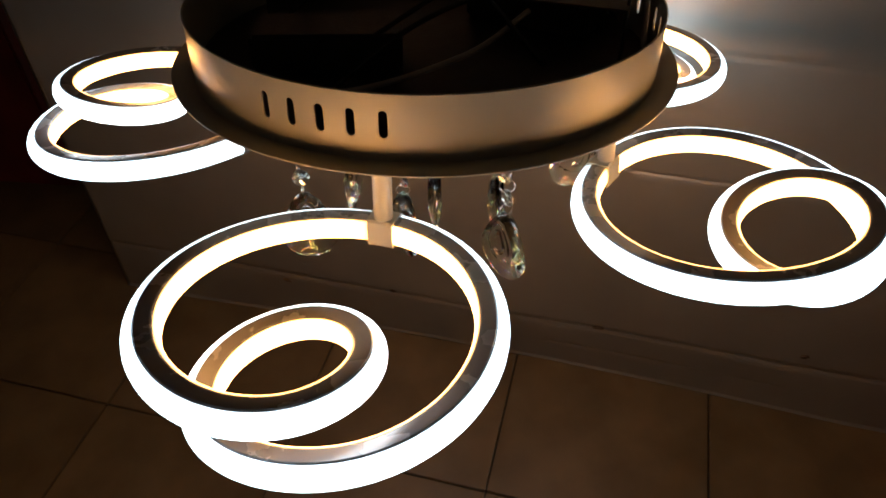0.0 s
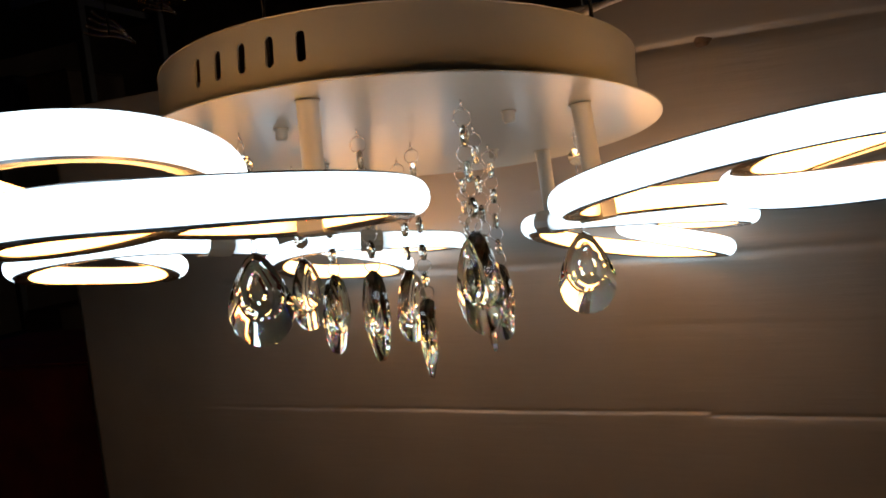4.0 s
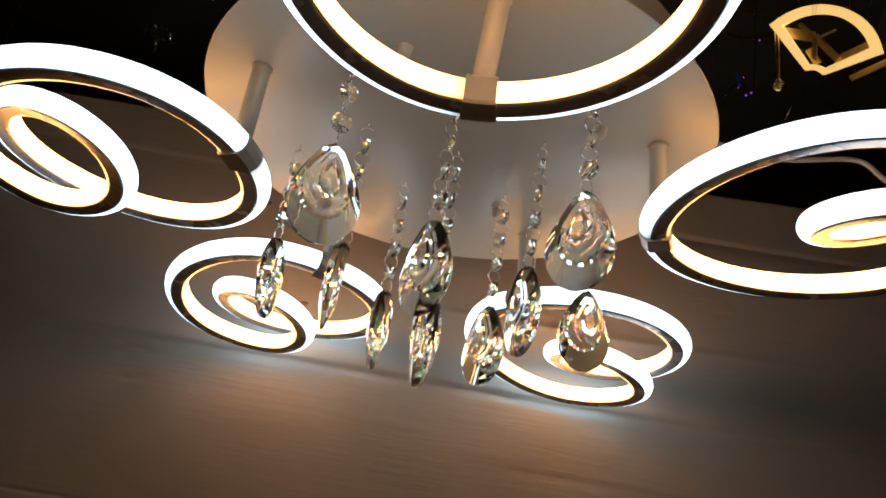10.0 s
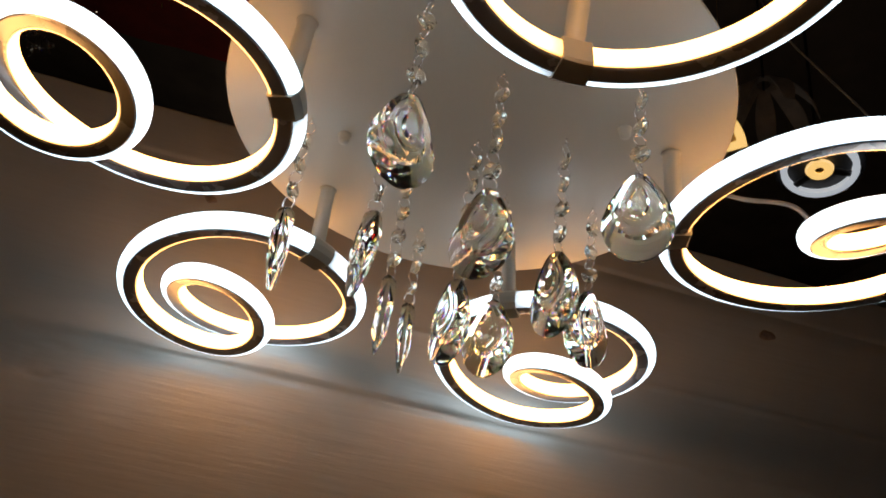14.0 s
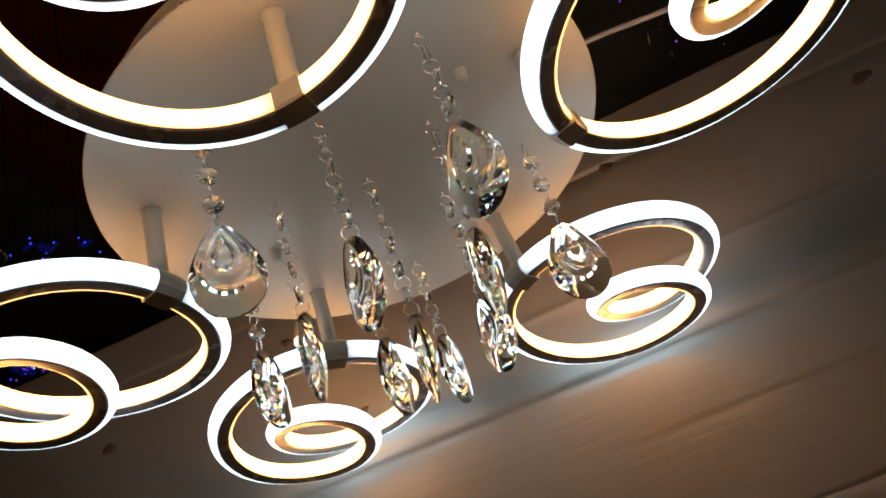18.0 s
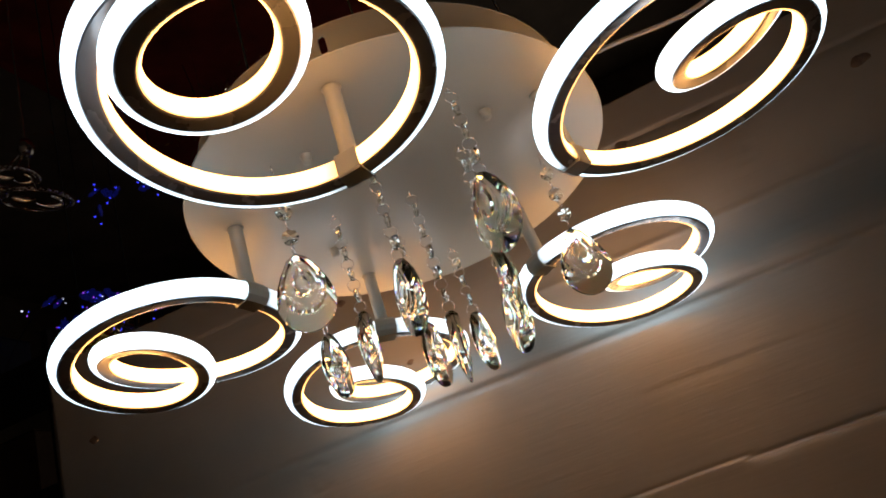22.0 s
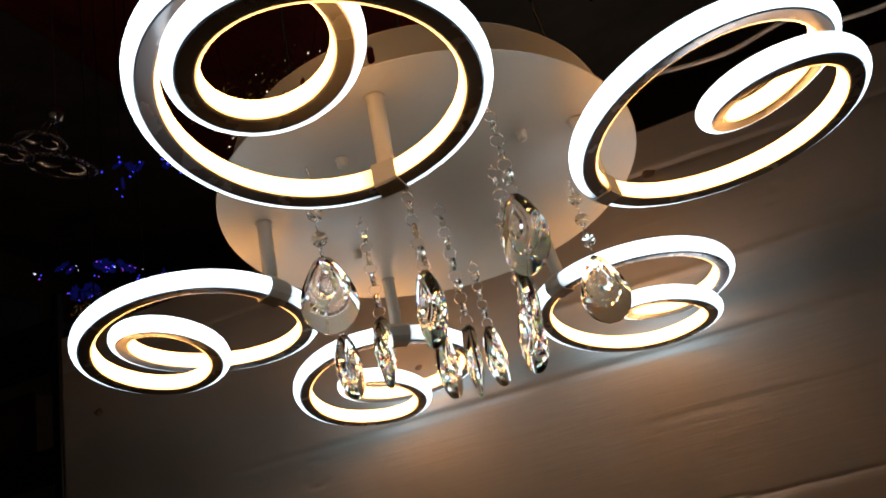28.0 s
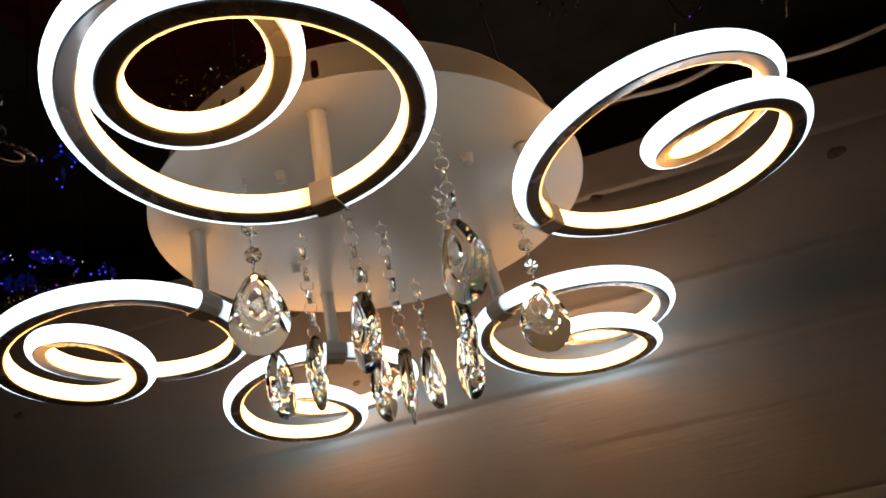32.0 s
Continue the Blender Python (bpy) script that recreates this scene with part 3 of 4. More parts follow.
def cut_drop():
    """A thick cut drop: broad facets from a girdle, thick at the sides and thin at the tip, up to a clear drop-shaped window that nearly meets the tip, notches round the lower
    half of the window's back, and a step and a small drop cut into the middle of its front."""
    bm = bmesh.new()
    n = 36

    def ring(width, top, low, y, odd=None, notch=0.0, swell=0.0):
        pts = tear(width, top, low, n)
        if odd is not None:
            pts = [p if i % 2 == odd else ((pts[i - 1][0] + pts[(i + 1) % n][0]) / 2, (pts[i - 1][1] + pts[(i + 1) % n][1]) / 2) for i, p in enumerate(pts)]
        cut = [notch if i % 2 and abs(i - n / 2) < n * 0.36 else 0.0 for i in range(n)]
        return [bm.verts.new((x, math.copysign(abs(y) - c + swell * (2 * x / width) ** 2, y), z)) for (x, z), c in zip(pts, cut)]

    front = [ring(0.0084, -0.0180, -0.0336, -0.0066), ring(0.0116, -0.0145, -0.0362, -0.0048), ring(0.0146, -0.0124, -0.0386, -0.0066), ring(0.0206, -0.0088, -0.0430, -0.0066), ring(0.0228, -0.0076, -0.0446, -0.0058),
             ring(0.0304, -0.0042, -0.0486, -0.0060, 0), ring(0.0450, 0.0, -0.0660, -0.0010, 0, swell=0.0010)]
    back = [ring(0.0250, -0.0100, -0.0440, 0.0058), ring(0.0284, -0.0066, -0.0472, 0.0055, notch=0.0013), ring(0.0312, -0.0040, -0.0494, 0.0055, 1),
            ring(0.0450, 0.0, -0.0660, 0.0015, 1, 0.0005, 0.0006)]
    for side in (front, back):
        bm.faces.new(side[0])
        for a, b in zip(side, side[1:]):
            for i in range(n):
                j = (i + 1) % n
                bm.faces.new((a[i], a[j], b[j], b[i]))
    for i in range(n):
        j = (i + 1) % n
        bm.faces.new((front[-1][i], front[-1][j], back[-1][j], back[-1][i]))
    return bm


def cut_bead(r):
    """An eight-sided button, standing upright, with sixteen faces that run from a low point to the rim on either side."""
    bm = bmesh.new()
    rims = []
    for side in (-1, 1):
        rim = []
        for i in range(16):
            k, y = (1.0, 0.10) if i % 2 == 0 else (0.924, 0.19)
            rim.append(bm.verts.new((r * k * math.sin(radians(22.5 * i)), side * y * r, r * k * math.cos(radians(22.5 * i)))))
        tip = bm.verts.new((0, side * 0.46 * r, 0))
        for i in range(16):
            bm.faces.new((tip, rim[i], rim[(i + 1) % 16]))
        rims.append(rim)
    for i in range(16):
        j = (i + 1) % 16
        bm.faces.new((rims[0][i], rims[0][j], rims[1][j], rims[1][i]))
    return bm


def wire_ring(r):
    return tube(bmesh.new(), [(r * math.sin(2 * math.pi * i / 20), 0, r * math.cos(2 * math.pi * i / 20)) for i in range(20)], 0.00042, 5, True)


# tip of each strand under the plate, the turn of its drop, and the way its wire rings face
STRANDS = [
    (-0.0652, -0.1014, -0.1463, 24, 30),
    (-0.1297, 0.0398, -0.1471, 84, 45),
    (-0.0684, -0.0025, -0.1637, -82, -75),
    (-0.0013, -0.0531, -0.1638, -46, -60),
    (-0.0428, 0.0768, -0.1637, 82, -60),
    (0.0006, 0.0243, -0.1878, -72, -65),
    (-0.0156, 0.1493, -0.1431, 78, -60),
    (0.0906, -0.0815, -0.1452, -34, -65),
    (0.0429, 0.0790, -0.1646, -52, -65),
    (0.1192, 0.0680, -0.1450, 18, 0),
    (0.0652, -0.0037, -0.1644, -70, -65),
]
LINK_R, BEAD_R = 0.0056, 0.0068


def strands():
    down = PLUMB.to_3x3() @ Vector((0, 0, -1))
    first = {}

    def piece(name, make, parent, at, mat, smooth_it=False):
        if name in first:
            return part_again(first[name], parent, at)
        first[name] = part(name, make(), mat, parent, "", smooth_it, at)
        return first[name]

    rng = random.Random(4)
    for x, y, z, turn, face in STRANDS:
        run = -z / -down.z
        top = Vector((x, y, z)) - down * run
        bm = bmesh.new()
        tube(bm, [(0, 0, 0.0), (0, 0, -0.004)], 0.0006, 6)
        tube(bm, [(0.0014 * math.sin(radians(a)), 0, -0.0052 + 0.0014 * math.cos(radians(a))) for a in range(0, 330, 30)], 0.0004, 5)
        strand = part("crystal_strand", bm, WIRE, lamp, "strand of cut crystal with a hanging teardrop", True, at=Matrix.Translation(top) @ PLUMB)
        # wire rings and buttons by turns, a ring first and last; each drop hangs in the last ring
        hung_at = -0.0060 - LINK_R + 0.0006
        drop_at = -(run - 0.0660)
        last = drop_at + LINK_R - 0.0022
        n = max(2, round((hung_at - last) / 0.0222))
        pitch = (hung_at - last) / n
        for i in range(n + 1):
            zc = hung_at - pitch * i
            piece("link", lambda: wire_ring(LINK_R), strand, pose(0, 0, zc, rng.uniform(-7, 7), 0, face - 90 + rng.uniform(-16, 16)), WIRE, True)
            if i < n:
                piece("bead", lambda: cut_bead(BEAD_R), strand, pose(0.0004, 0, zc - pitch / 2, 0, rng.uniform(-9, 9), face + rng.uniform(-22, 22)), GLASS)
        piece("teardrop", cut_drop, strand, pose(0, 0, drop_at, rng.uniform(-3, 3), 0, turn), CRYSTAL)
    # the ground grooves round the small inner drop are smooth, the facets are flat
    me = first["teardrop"].data
    for p in me.polygons:
        p.use_smooth = p.center.y < -0.0046 and len(p.vertices) == 4 and max(abs(me.vertices[i].co.x) for i in p.vertices) < 0.0118 and abs(p.normal.y) < 0.95
    me.set_sharp_from_angle(angle=radians(30))


base()
all_rings()
strands()


# ---- what holds and feeds the lamp ----
def cords():
    for x, y in ((-0.149, 0.03), (0.149, 0.03), (0.0, 0.03)):
        p = LAMP @ Vector((x, y, 0.0425))
        ob = mesh_object("suspension_cord", tube(bmesh.new(), [p, (p.x * 0.8, p.y, p.z + 0.8), (p.x * 0.6, p.y, ROOM["z"])], 0.0016, 6), BLACK, True)
        tagged(ob, "thin black cord from ceiling to lamp", "cord", "suspension cords")


cords()
cable = mesh_object("white_cable", tube(bmesh.new(), curve_points([LAMP @ Vector((0.03, 0.06, 0.032)), (0.09, 0.09, 0.848), (0.16, 0.10, 0.872), (0.23, 0.10, 0.874), (0.31, 0.10, 0.868), (0.38, 0.10, 0.879), (0.42, 0.10, 0.858),
                                                                  (0.51, 0.10, 0.862), (0.66, 0.14, 0.92), (0.85, 0.40, 1.35), (0.95, 0.8, 2.1), (1.0, 0.9, ROOM["z"])], 110), 0.0026, 8), WHITE_CABLE, True)
tagged(cable, "white mains cable from the lamp's pan up to ceiling", "cable")


# ---- the dark shop behind ----
def hung(name, at, label, category, group=""):
    ob = new(name)
    ob.matrix_basis = at
    return tagged(ob, label, category, group)


def ceiling_rod(parent, length, mat):
    part("stem", lathe(bmesh.new(), [(0, 0), (0.004, 0), (0.004, length - 0.02), (0.05, length - 0.018), (0.05, length), (0, length)], 16), mat, parent)


def fan_lamp():
    """A lit fan-shaped frame: a broad arc between two sharp corners, straight sides down to a notched foot, with brass bars behind."""
    u = Vector((0.7833, -0.4236, -0.4549)).normalized()
    v = Vector((0.0827, -0.6543, 0.7517))
    v = (v - u * v.dot(u)).normalized()
    w = -u.cross(v)
    if w.y < 0:
        w = -w
    at = Matrix((u, w, v)).transposed().to_4x4()
    at.translation = Vector((0.7068, 0.7485, 1.5418))
    ob = hung("pendant_lamp", at, "glowing gold fan-shaped pendant lamp hanging in dark shop", "pendant lamp")
    broad, slim = 0.0092, 0.0056
    outline = [(0.1246 * math.cos(radians(t)), 0.1246 * math.sin(radians(t)) - 0.0701, broad) for t in [34.2 + 111.6 * i / 20 for i in range(21)]]
    outline += [(-0.0094, -0.0655, slim), (0.0, -0.0618, slim), (0.0084, -0.0606, slim), (0.0170, -0.0614, slim), (0.0257, -0.0645, slim)]
    bm = bmesh.new()
    loops = []
    n = len(outline)
    for i, (x, z, half) in enumerate(outline):
        p, q, r = Vector(outline[i - 1][:2]), Vector((x, z)), Vector(outline[(i + 1) % n][:2])
        d, e = (q - p).normalized(), (r - q).normalized()
        side = (Vector((d.y, -d.x)) + Vector((e.y, -e.x))).normalized()
        side *= half / max(0.55, side.dot(Vector((d.y, -d.x))))
        loops.append([bm.verts.new((x + side.x * k, y, z + side.y * k)) for k, y in ((-1, -0.009), (1, -0.009), (1, 0.009), (-1, 0.009))])
    for i in range(n):
        a, b = loops[i], loops[(i + 1) % n]
        for k in range(4):
            bm.faces.new((a[k], a[(k + 1) % 4], b[(k + 1) % 4], b[k]))
    part("frame", bm, GOLD_GLOW, ob, "glowing gold frame")
    # two joints of the arc and one of the straight side
    for x, z, turn in ((-0.042, 0.0475, -20), (-0.036, 0.0490, -17), (0.040, -0.053, 60)):
        part("joint", box(bmesh.new(), (0.0010, 0.0190, 0.0205 if z > 0 else 0.0150)), BRASS, ob, at=pose(x, 0, z, 0, turn, 0))
    for x0, z0, x1, z1, y0, wide in ((-0.088, -0.009, -0.028, -0.004, 0.020, 0.021), (-0.062, 0.014, -0.020, -0.006, 0.012, 0.009), (-0.026, -0.002, 0.038, -0.036, 0.022, 0.014), (0.034, -0.038, 0.086, 0.011, 0.028, 0.020), (-0.024, -0.004, -0.008, -0.047, 0.010, 0.0035), (-0.019, -0.005, -0.003, -0.048, 0.012, 0.0035), (-0.018, -0.006, 0.011, 0.021, 0.016, 0.005), (-0.030, -0.030, 0.002, -0.054, 0.030, 0.015), (0.070, -0.066, 0.127, -0.011, 0.040, 0.013)):
        d = Vector((x1 - x0, z1 - z0))
        part("bar", box(bmesh.new(), (d.length, 0.010, wide), bevel=0.0008), BRASS, ob, "brass bar", at=pose((x0 + x1) / 2, y0, (z0 + z1) / 2, 0, -math.degrees(math.atan2(d.y, d.x)), 0))
    back = at.inverted()
    # a brass strip with a cut glass end hangs from its corner
    top = at @ Vector((-0.104, 0.0, -0.002))
    end = Vector((0.648, 0.829, 1.477))
    for off in (-0.0035, 0.0035):
        part("strip", tube(bmesh.new(), [back @ (top + u * off), back @ (top.lerp(end, 0.5) + u * off), back @ (end + u * off * 0.4)], 0.0022, 6), BRASS, ob, "thin brass strip")
    part("glass_end", box(bmesh.new(), (0.018, 0.014, 0.026), bevel=0.003), GLASS, ob, "cut glass end", at=back @ Matrix.Translation(end - Vector((0, 0, 0.010))) @ pose(0, 0, 0, 0, 25, 20))
    for x in (-0.03, 0.03):
        p = at @ Vector((x, 0.0, 0.050))
        part("wire", tube(bmesh.new(), [back @ p, back @ Vector((p.x, p.y, ROOM["z"]))], 0.0010, 6), BRASS, ob)


def ring_lamp():
    """A black lamp with a glowing amber hub and a white lit ring, on three arms."""
    x, y, z = 1.30, 1.03, 1.78
    lean = Matrix.Rotation(radians(16), 4, Vector((0, 0, -1)).cross(Vector((-0.57, -0.62, 0))))
    ob = hung("ring_lamp", Matrix.Translation((x, y, z)) @ lean, "black ring lamp with amber hub and white lit ring", "ceiling lamp")
    part("hub", lathe(bmesh.new(), [(0.013, 0), (0.035, 0), (0.039, 0.008), (0.035, 0.014), (0.013, 0.014)], 32, True), GOLD_GLOW, ob, "amber glowing hub")
    part("hub_socket", lathe(bmesh.new(), [(0, 0.004), (0.012, 0.004), (0.012, 0.02), (0, 0.02)], 16), BRASS, ob)
    part("lit_ring", lathe(bmesh.new(), [(0.088, 0.0), (0.106, 0.0), (0.106, 0.02), (0.088, 0.02)], 48, True), WHITE_GLOW, ob, "dim white lit ring")
    part("body", lathe(bmesh.new(), [(0, 0.024), (0.125, 0.024), (0.128, 0.06), (0, 0.06)], 48), DARK_BOX, ob, "black body")
    for k in range(3):
        part("arm", box(bmesh.new(), (0.082, 0.020, 0.010), (0.072, 0, 0.010), bevel=0.002), DARK_BOX, ob, at=pose(0, 0, 0, 0, 0, 100 + 120 * k))
    part("shade", lathe(bmesh.new(), [(0, -0.002), (0.030, 0.0), (0.034, 0.045), (0, 0.05)], 20), CHROME, ob, "small steel cup", at=pose(-0.14, 0.06, 0.0))
    part("stem", tube(bmesh.new(), [lean.inverted() @ Vector((0, 0, 0.05)), lean.inverted() @ Vector((0, 0, ROOM["z"] - z))], 0.005, 8), BLACK, ob)


def petal_lamp():
    x, y, z = 1.20, 1.12, 2.12
    ob = hung("petal_lamp", pose(x, y, z), "unlit lamp with curved frosted petals", "ceiling lamp")
    for k in range(7):
        bm = bmesh.new()
        pts = [(0.02 + 0.13 * math.sin(t), 0, 0.02 - 0.20 * (1 - math.cos(t)) ** 0.8) for t in [i * 0.16 for i in range(10)]]
        loops = [[bm.verts.new(Vector(p) + Vector((0.004 * e, w * (0.012 + 0.02 * math.sin(i / 3.0)), 0))) for w, e in ((-1, 0), (1, 0), (1, 1), (-1, 1))] for i, p in enumerate(pts)]
        for a, b in zip(loops, loops[1:]):
            for q in range(4):
                bm.faces.new((a[q], a[(q + 1) % 4], b[(q + 1) % 4], b[q]))
        bm.faces.new(loops[0])
        bm.faces.new(loops[-1])
        part("petal", bm, FROST, ob, at=pose(0, 0, 0, 0, 0, 51.4 * k))
    ceiling_rod(ob, ROOM["z"] - z, BLACK)


def swirl_chandelier():
    """An unlit chandelier of three leaning chrome hoops set with small mirrored beads, each round a swirl of satin silver."""
    x, y, z = -1.30, 0.90, 1.92
    ob = hung("chandelier", pose(x, y, z), "unlit chrome chandelier of bead-set hoops with satin silver swirls", "chandelier")
    base = Vector((x, y, z))
    away = Vector((-0.60, 0.60, 0.53)).normalized()
    across = Vector((0.707, 0.707, 0.0))
    rise = across.cross(away)
    dip = radians(9)
    e1 = across * math.cos(dip) - rise * math.sin(dip)
    tilt = across * math.sin(dip) + rise * math.cos(dip)
    face = Vector((0.637, -0.545, -0.548)).normalized()      # the way the swirls turn their broad side
    stud = None

    def swirl(c, r, flat, start, sweep, thick):
        """A tapered band, bent in a curl, its broad side a little rounded."""
        bm = bmesh.new()
        u1 = (e1 - face * e1.dot(face)).normalized()
        v = u1.cross(face) * flat
        if v.z < 0:
            v = -v
        side, loops = 10, []
        for i in range(25):
            u = i / 24
            a, q = start + sweep * u, r * (1 - 0.35 * u)
            t = thick * (0.25 + math.sin(math.pi * min(1.0, u * 1.15 + 0.08)) ** 0.7)
            wide = face.cross(v * math.cos(a) - u1 * math.sin(a)).normalized()
            p = c + (u1 * math.cos(a) + v * math.sin(a)) * q
            loops.append([bm.verts.new(p + wide * t * math.cos(2 * math.pi * k / side) + face * 0.30 * t * math.sin(2 * math.pi * k / side)) for k in range(side)])
        for p, q in zip(loops, loops[1:]):
            for j in range(side):
                bm.faces.new((p[j], p[(j + 1) % side], q[(j + 1) % side], q[j]))
        bm.faces.new(loops[0])
        bm.faces.new(loops[-1])
        part("swirl", bm, SATIN, ob, "satin silver swirl", True)

    for place, r, flat in (((-1.313, 0.858, 1.803), 0.060, 0.44), ((-1.302, 0.916, 1.744), 0.091, 0.34), ((-1.380, 0.807, 1.765), 0.056, 0.42)):
        c = Vector(place) - base
        e2 = (tilt * flat - away * math.sqrt(1 - flat * flat)).normalized()
        hoop = part("hoop", tube(bmesh.new(), [c + (e1 * math.cos(0.157 * i) + e2 * math.sin(0.157 * i)) * r for i in range(40)], 0.0032, 8, True), CHROME, ob, "polished chrome hoop", True)
        # beads along the upper half of the hoop, a few below
        for i in range(22):
            a = radians(-12 + 204 * i / 17) if i < 18 else radians(225 + 30 * (i - 18))
            at = Matrix.Translation(c + (e1 * math.cos(a) + e2 * math.sin(a)) * (r + 0.004) - e1.cross(e2) * 0.004) 
            if stud is None:
                bm = bmesh.new()
                bmesh.ops.create_icosphere(bm, subdivisions=2, radius=0.0072)
                stud = part("bead", bm, CHROME, hoop, "small mirrored bead", True, at)
            else:
                part_again(stud, hoop, at)
        swirl(c + e1 * r * 0.32, r * 0.52, flat * 1.1, radians(80), radians(-235), r * 0.075)
        swirl(c - e1 * r * 0.25 + e2 * r * 0.3, r * 0.42, flat, radians(-165), radians(140), r * 0.10)
        part("arm", tube(bmesh.new(), [c + e2 * r, c.lerp(Vector((0, 0, 0)), 0.6), (0, 0, 0.0)], 0.003, 6), CHROME, ob, "", True)
    part("hub", lathe(bmesh.new(), [(0, -0.03), (0.018, -0.025), (0.026, 0.0), (0.018, 0.025), (0, 0.03)], 20), CHROME, ob, "", True)
    ceiling_rod(ob, ROOM["z"] - z, CHROME)


def crystal_pendant():
    """A small clear pendant: a wire hoop of cut beads with three more on a drop wire."""
    x, y, z = -0.871, 1.216, 1.590
    ob = hung("crystal_pendant", pose(x, y, z), "small clear cut-glass bead pendant, unlit", "pendant lamp")
    part("hoop", tube(bmesh.new(), [(0.030 * math.cos(0.2 * math.pi * i), 0.030 * math.sin(0.2 * math.pi * i), 0.0) for i in range(10)], 0.0012, 6, True), WIRE, ob, "thin wire hoop", True)
    first = None
    for k in range(11):
        a = 2 * math.pi * k / 8
        at = pose(0.034 * math.cos(a), 0.034 * math.sin(a), -0.004, 0, 20 * k, 45 * k) if k < 8 else pose(0, 0, -0.02 - 0.018 * (k - 8), 0, 0, 50 * k)
        if first is None:
            first = part("bead", cut_bead(0.0085), GLASS, ob, "cut glass bead", at=at)
        else:
            part_again(first, ob, at)
    part("wire", tube(bmesh.new(), [(0, 0, -0.065), (0, 0, ROOM["z"] - z)], 0.0010, 6), WIRE, ob)
    for a in (0, math.pi / 2, math.pi, 1.5 * math.pi):
        part("spoke", tube(bmesh.new(), [(0.030 * math.cos(a), 0.030 * math.sin(a), 0), (0, 0, 0.02)], 0.0009, 5), WIRE, ob)


def string_lights(keys, count, mats, label, seed, spread=0.05, size=0.006):
    rng = random.Random(seed)
    ob = hung("string_lights", Matrix(), label, "string lights", "string lights in the shop")
    line = curve_points(keys, 60)
    part("wire", tube(bmesh.new(), line, 0.0015, 5), BLACK, ob, "", True)
    first = {}
    for k in range(count):
        p = line[int((0.17 + 0.66 * (k + 0.5) / count) * (len(line) - 1))] + Vector((rng.gauss(0, spread), rng.gauss(0, spread), -abs(rng.gauss(0, spread))))
        m = rng.choice(mats)
        s = rng.uniform(0.6, 1.3)
        at = Matrix.Translation(p) @ Matrix.Diagonal((s, s, s, 1))
        if m.name in first:
            part_again(first[m.name], ob, at)
        else:
            bm = bmesh.new()
            bmesh.ops.create_icosphere(bm, subdivisions=1, radius=size)
            first[m.name] = part("bulb", bm, m, ob, "", True, at)


def hanging_string(bulbs, label):
    """A few bulbs on one wire that hangs from the ceiling."""
    ob = hung("string_lights", Matrix(), label, "string lights", "string lights in the shop")
    line = [Vector(b) + Vector((0, 0, 0.0036)) for b in bulbs]
    part("wire", tube(bmesh.new(), [(line[0].x, line[0].y, ROOM["z"]), *curve_points(line, 6 * len(line)), (line[-1].x, line[-1].y + 0.03, ROOM["z"])], 0.0012, 5), BLACK, ob, "", True)
    first = None
    for b in bulbs:
        if first is None:
            bm = bmesh.new()
            bmesh.ops.create_icosphere(bm, subdivisions=1, radius=0.0030)
            first = part("bulb", bm, BLUE_GLOW, ob, "", True, Matrix.Translation(b))
        else:
            part_again(first, ob, Matrix.Translation(b))


def tinsel(at, size, count, mat, label, seed):
    rng = random.Random(seed)
    verts, faces = [], []
    for k in range(count):
        c = Vector((rng.gauss(0, size[0]), rng.gauss(0, size[1]), rng.gauss(0, size[2])))
        a, b = Vector((rng.gauss(0, 1), rng.gauss(0, 1), rng.gauss(0, 1))).normalized() * 0.010, Vector((rng.gauss(0, 1), rng.gauss(0, 1), rng.gauss(0, 1))).normalized() * 0.003
        i = len(verts)
        verts += [c - a - b, c + a - b, c + a + b, c - a + b]
        faces.append((i, i + 1, i + 2, i + 3))
    me = bpy.data.meshes.new("tinsel_garland")
    me.from_pydata([tuple(v) for v in verts], [], faces)
    me.materials.append(mat)
    ob = new("tinsel_garland", me)
    ob.matrix_basis = Matrix.Translation(at)
    return tagged(ob, label, "tinsel", kind="stuff")


def carton(at, size, mat, label):
    ob = hung("carton_box", at, label, "box")
    w, d, h = size
    bm = bmesh.new()
    box(bm, (w, d, h - 0.004), (0, 0, h / 2 - 0.002), bevel=0.004)
    part("body", bm, mat, ob)
    for s in (-1, 1):
        part("flap", box(bmesh.new(), (w - 0.004, d / 2 - 0.002, 0.004), (0, s * d / 4, h + 0.001)), mat, ob)
    return ob


def shelving():
    x0, x1, y, dep = -2.75, -1.75, 1.55, 0.4
    ob = hung("shelving_unit", pose((x0 + x1) / 2, y, 0), "dark metal shelving unit in unlit shop", "shelf")
    w = x1 - x0
    for sx in (-1, 1):
        for sy in (-1, 1):
            part("post", box(bmesh.new(), (0.03, 0.03, 1.6), (sx * (w / 2 - 0.015), sy * (dep / 2 - 0.015), 0.8), bevel=0.002), DARK_BOX, ob)
    for k in range(4):
        part("shelf", box(bmesh.new(), (w - 0.062, dep, 0.025), (0, 0, 0.15 + 0.45 * k), bevel=0.002), DARK_BOX, ob)
    rng = random.Random(2)
    for k in range(4):
        px = x0 + 0.12
        while px < (x1 - 0.2 if k < 3 else -2.2):
            bw = rng.uniform(0.16, 0.26)
            carton(pose(px + bw / 2, y, 0.15 + 0.45 * k + 0.0135, 0, 0, rng.uniform(-4, 4)), (bw, 0.26, rng.uniform(0.16, 0.30)), rng.choice((BOX_BLUE, BOX_BROWN, DARK_BOX)), "closed cardboard box on dark shelf")
            px += bw + rng.uniform(0.03, 0.08)


fan_lamp()
ring_lamp()
petal_lamp()
swirl_chandelier()
crystal_pendant()
shelving()
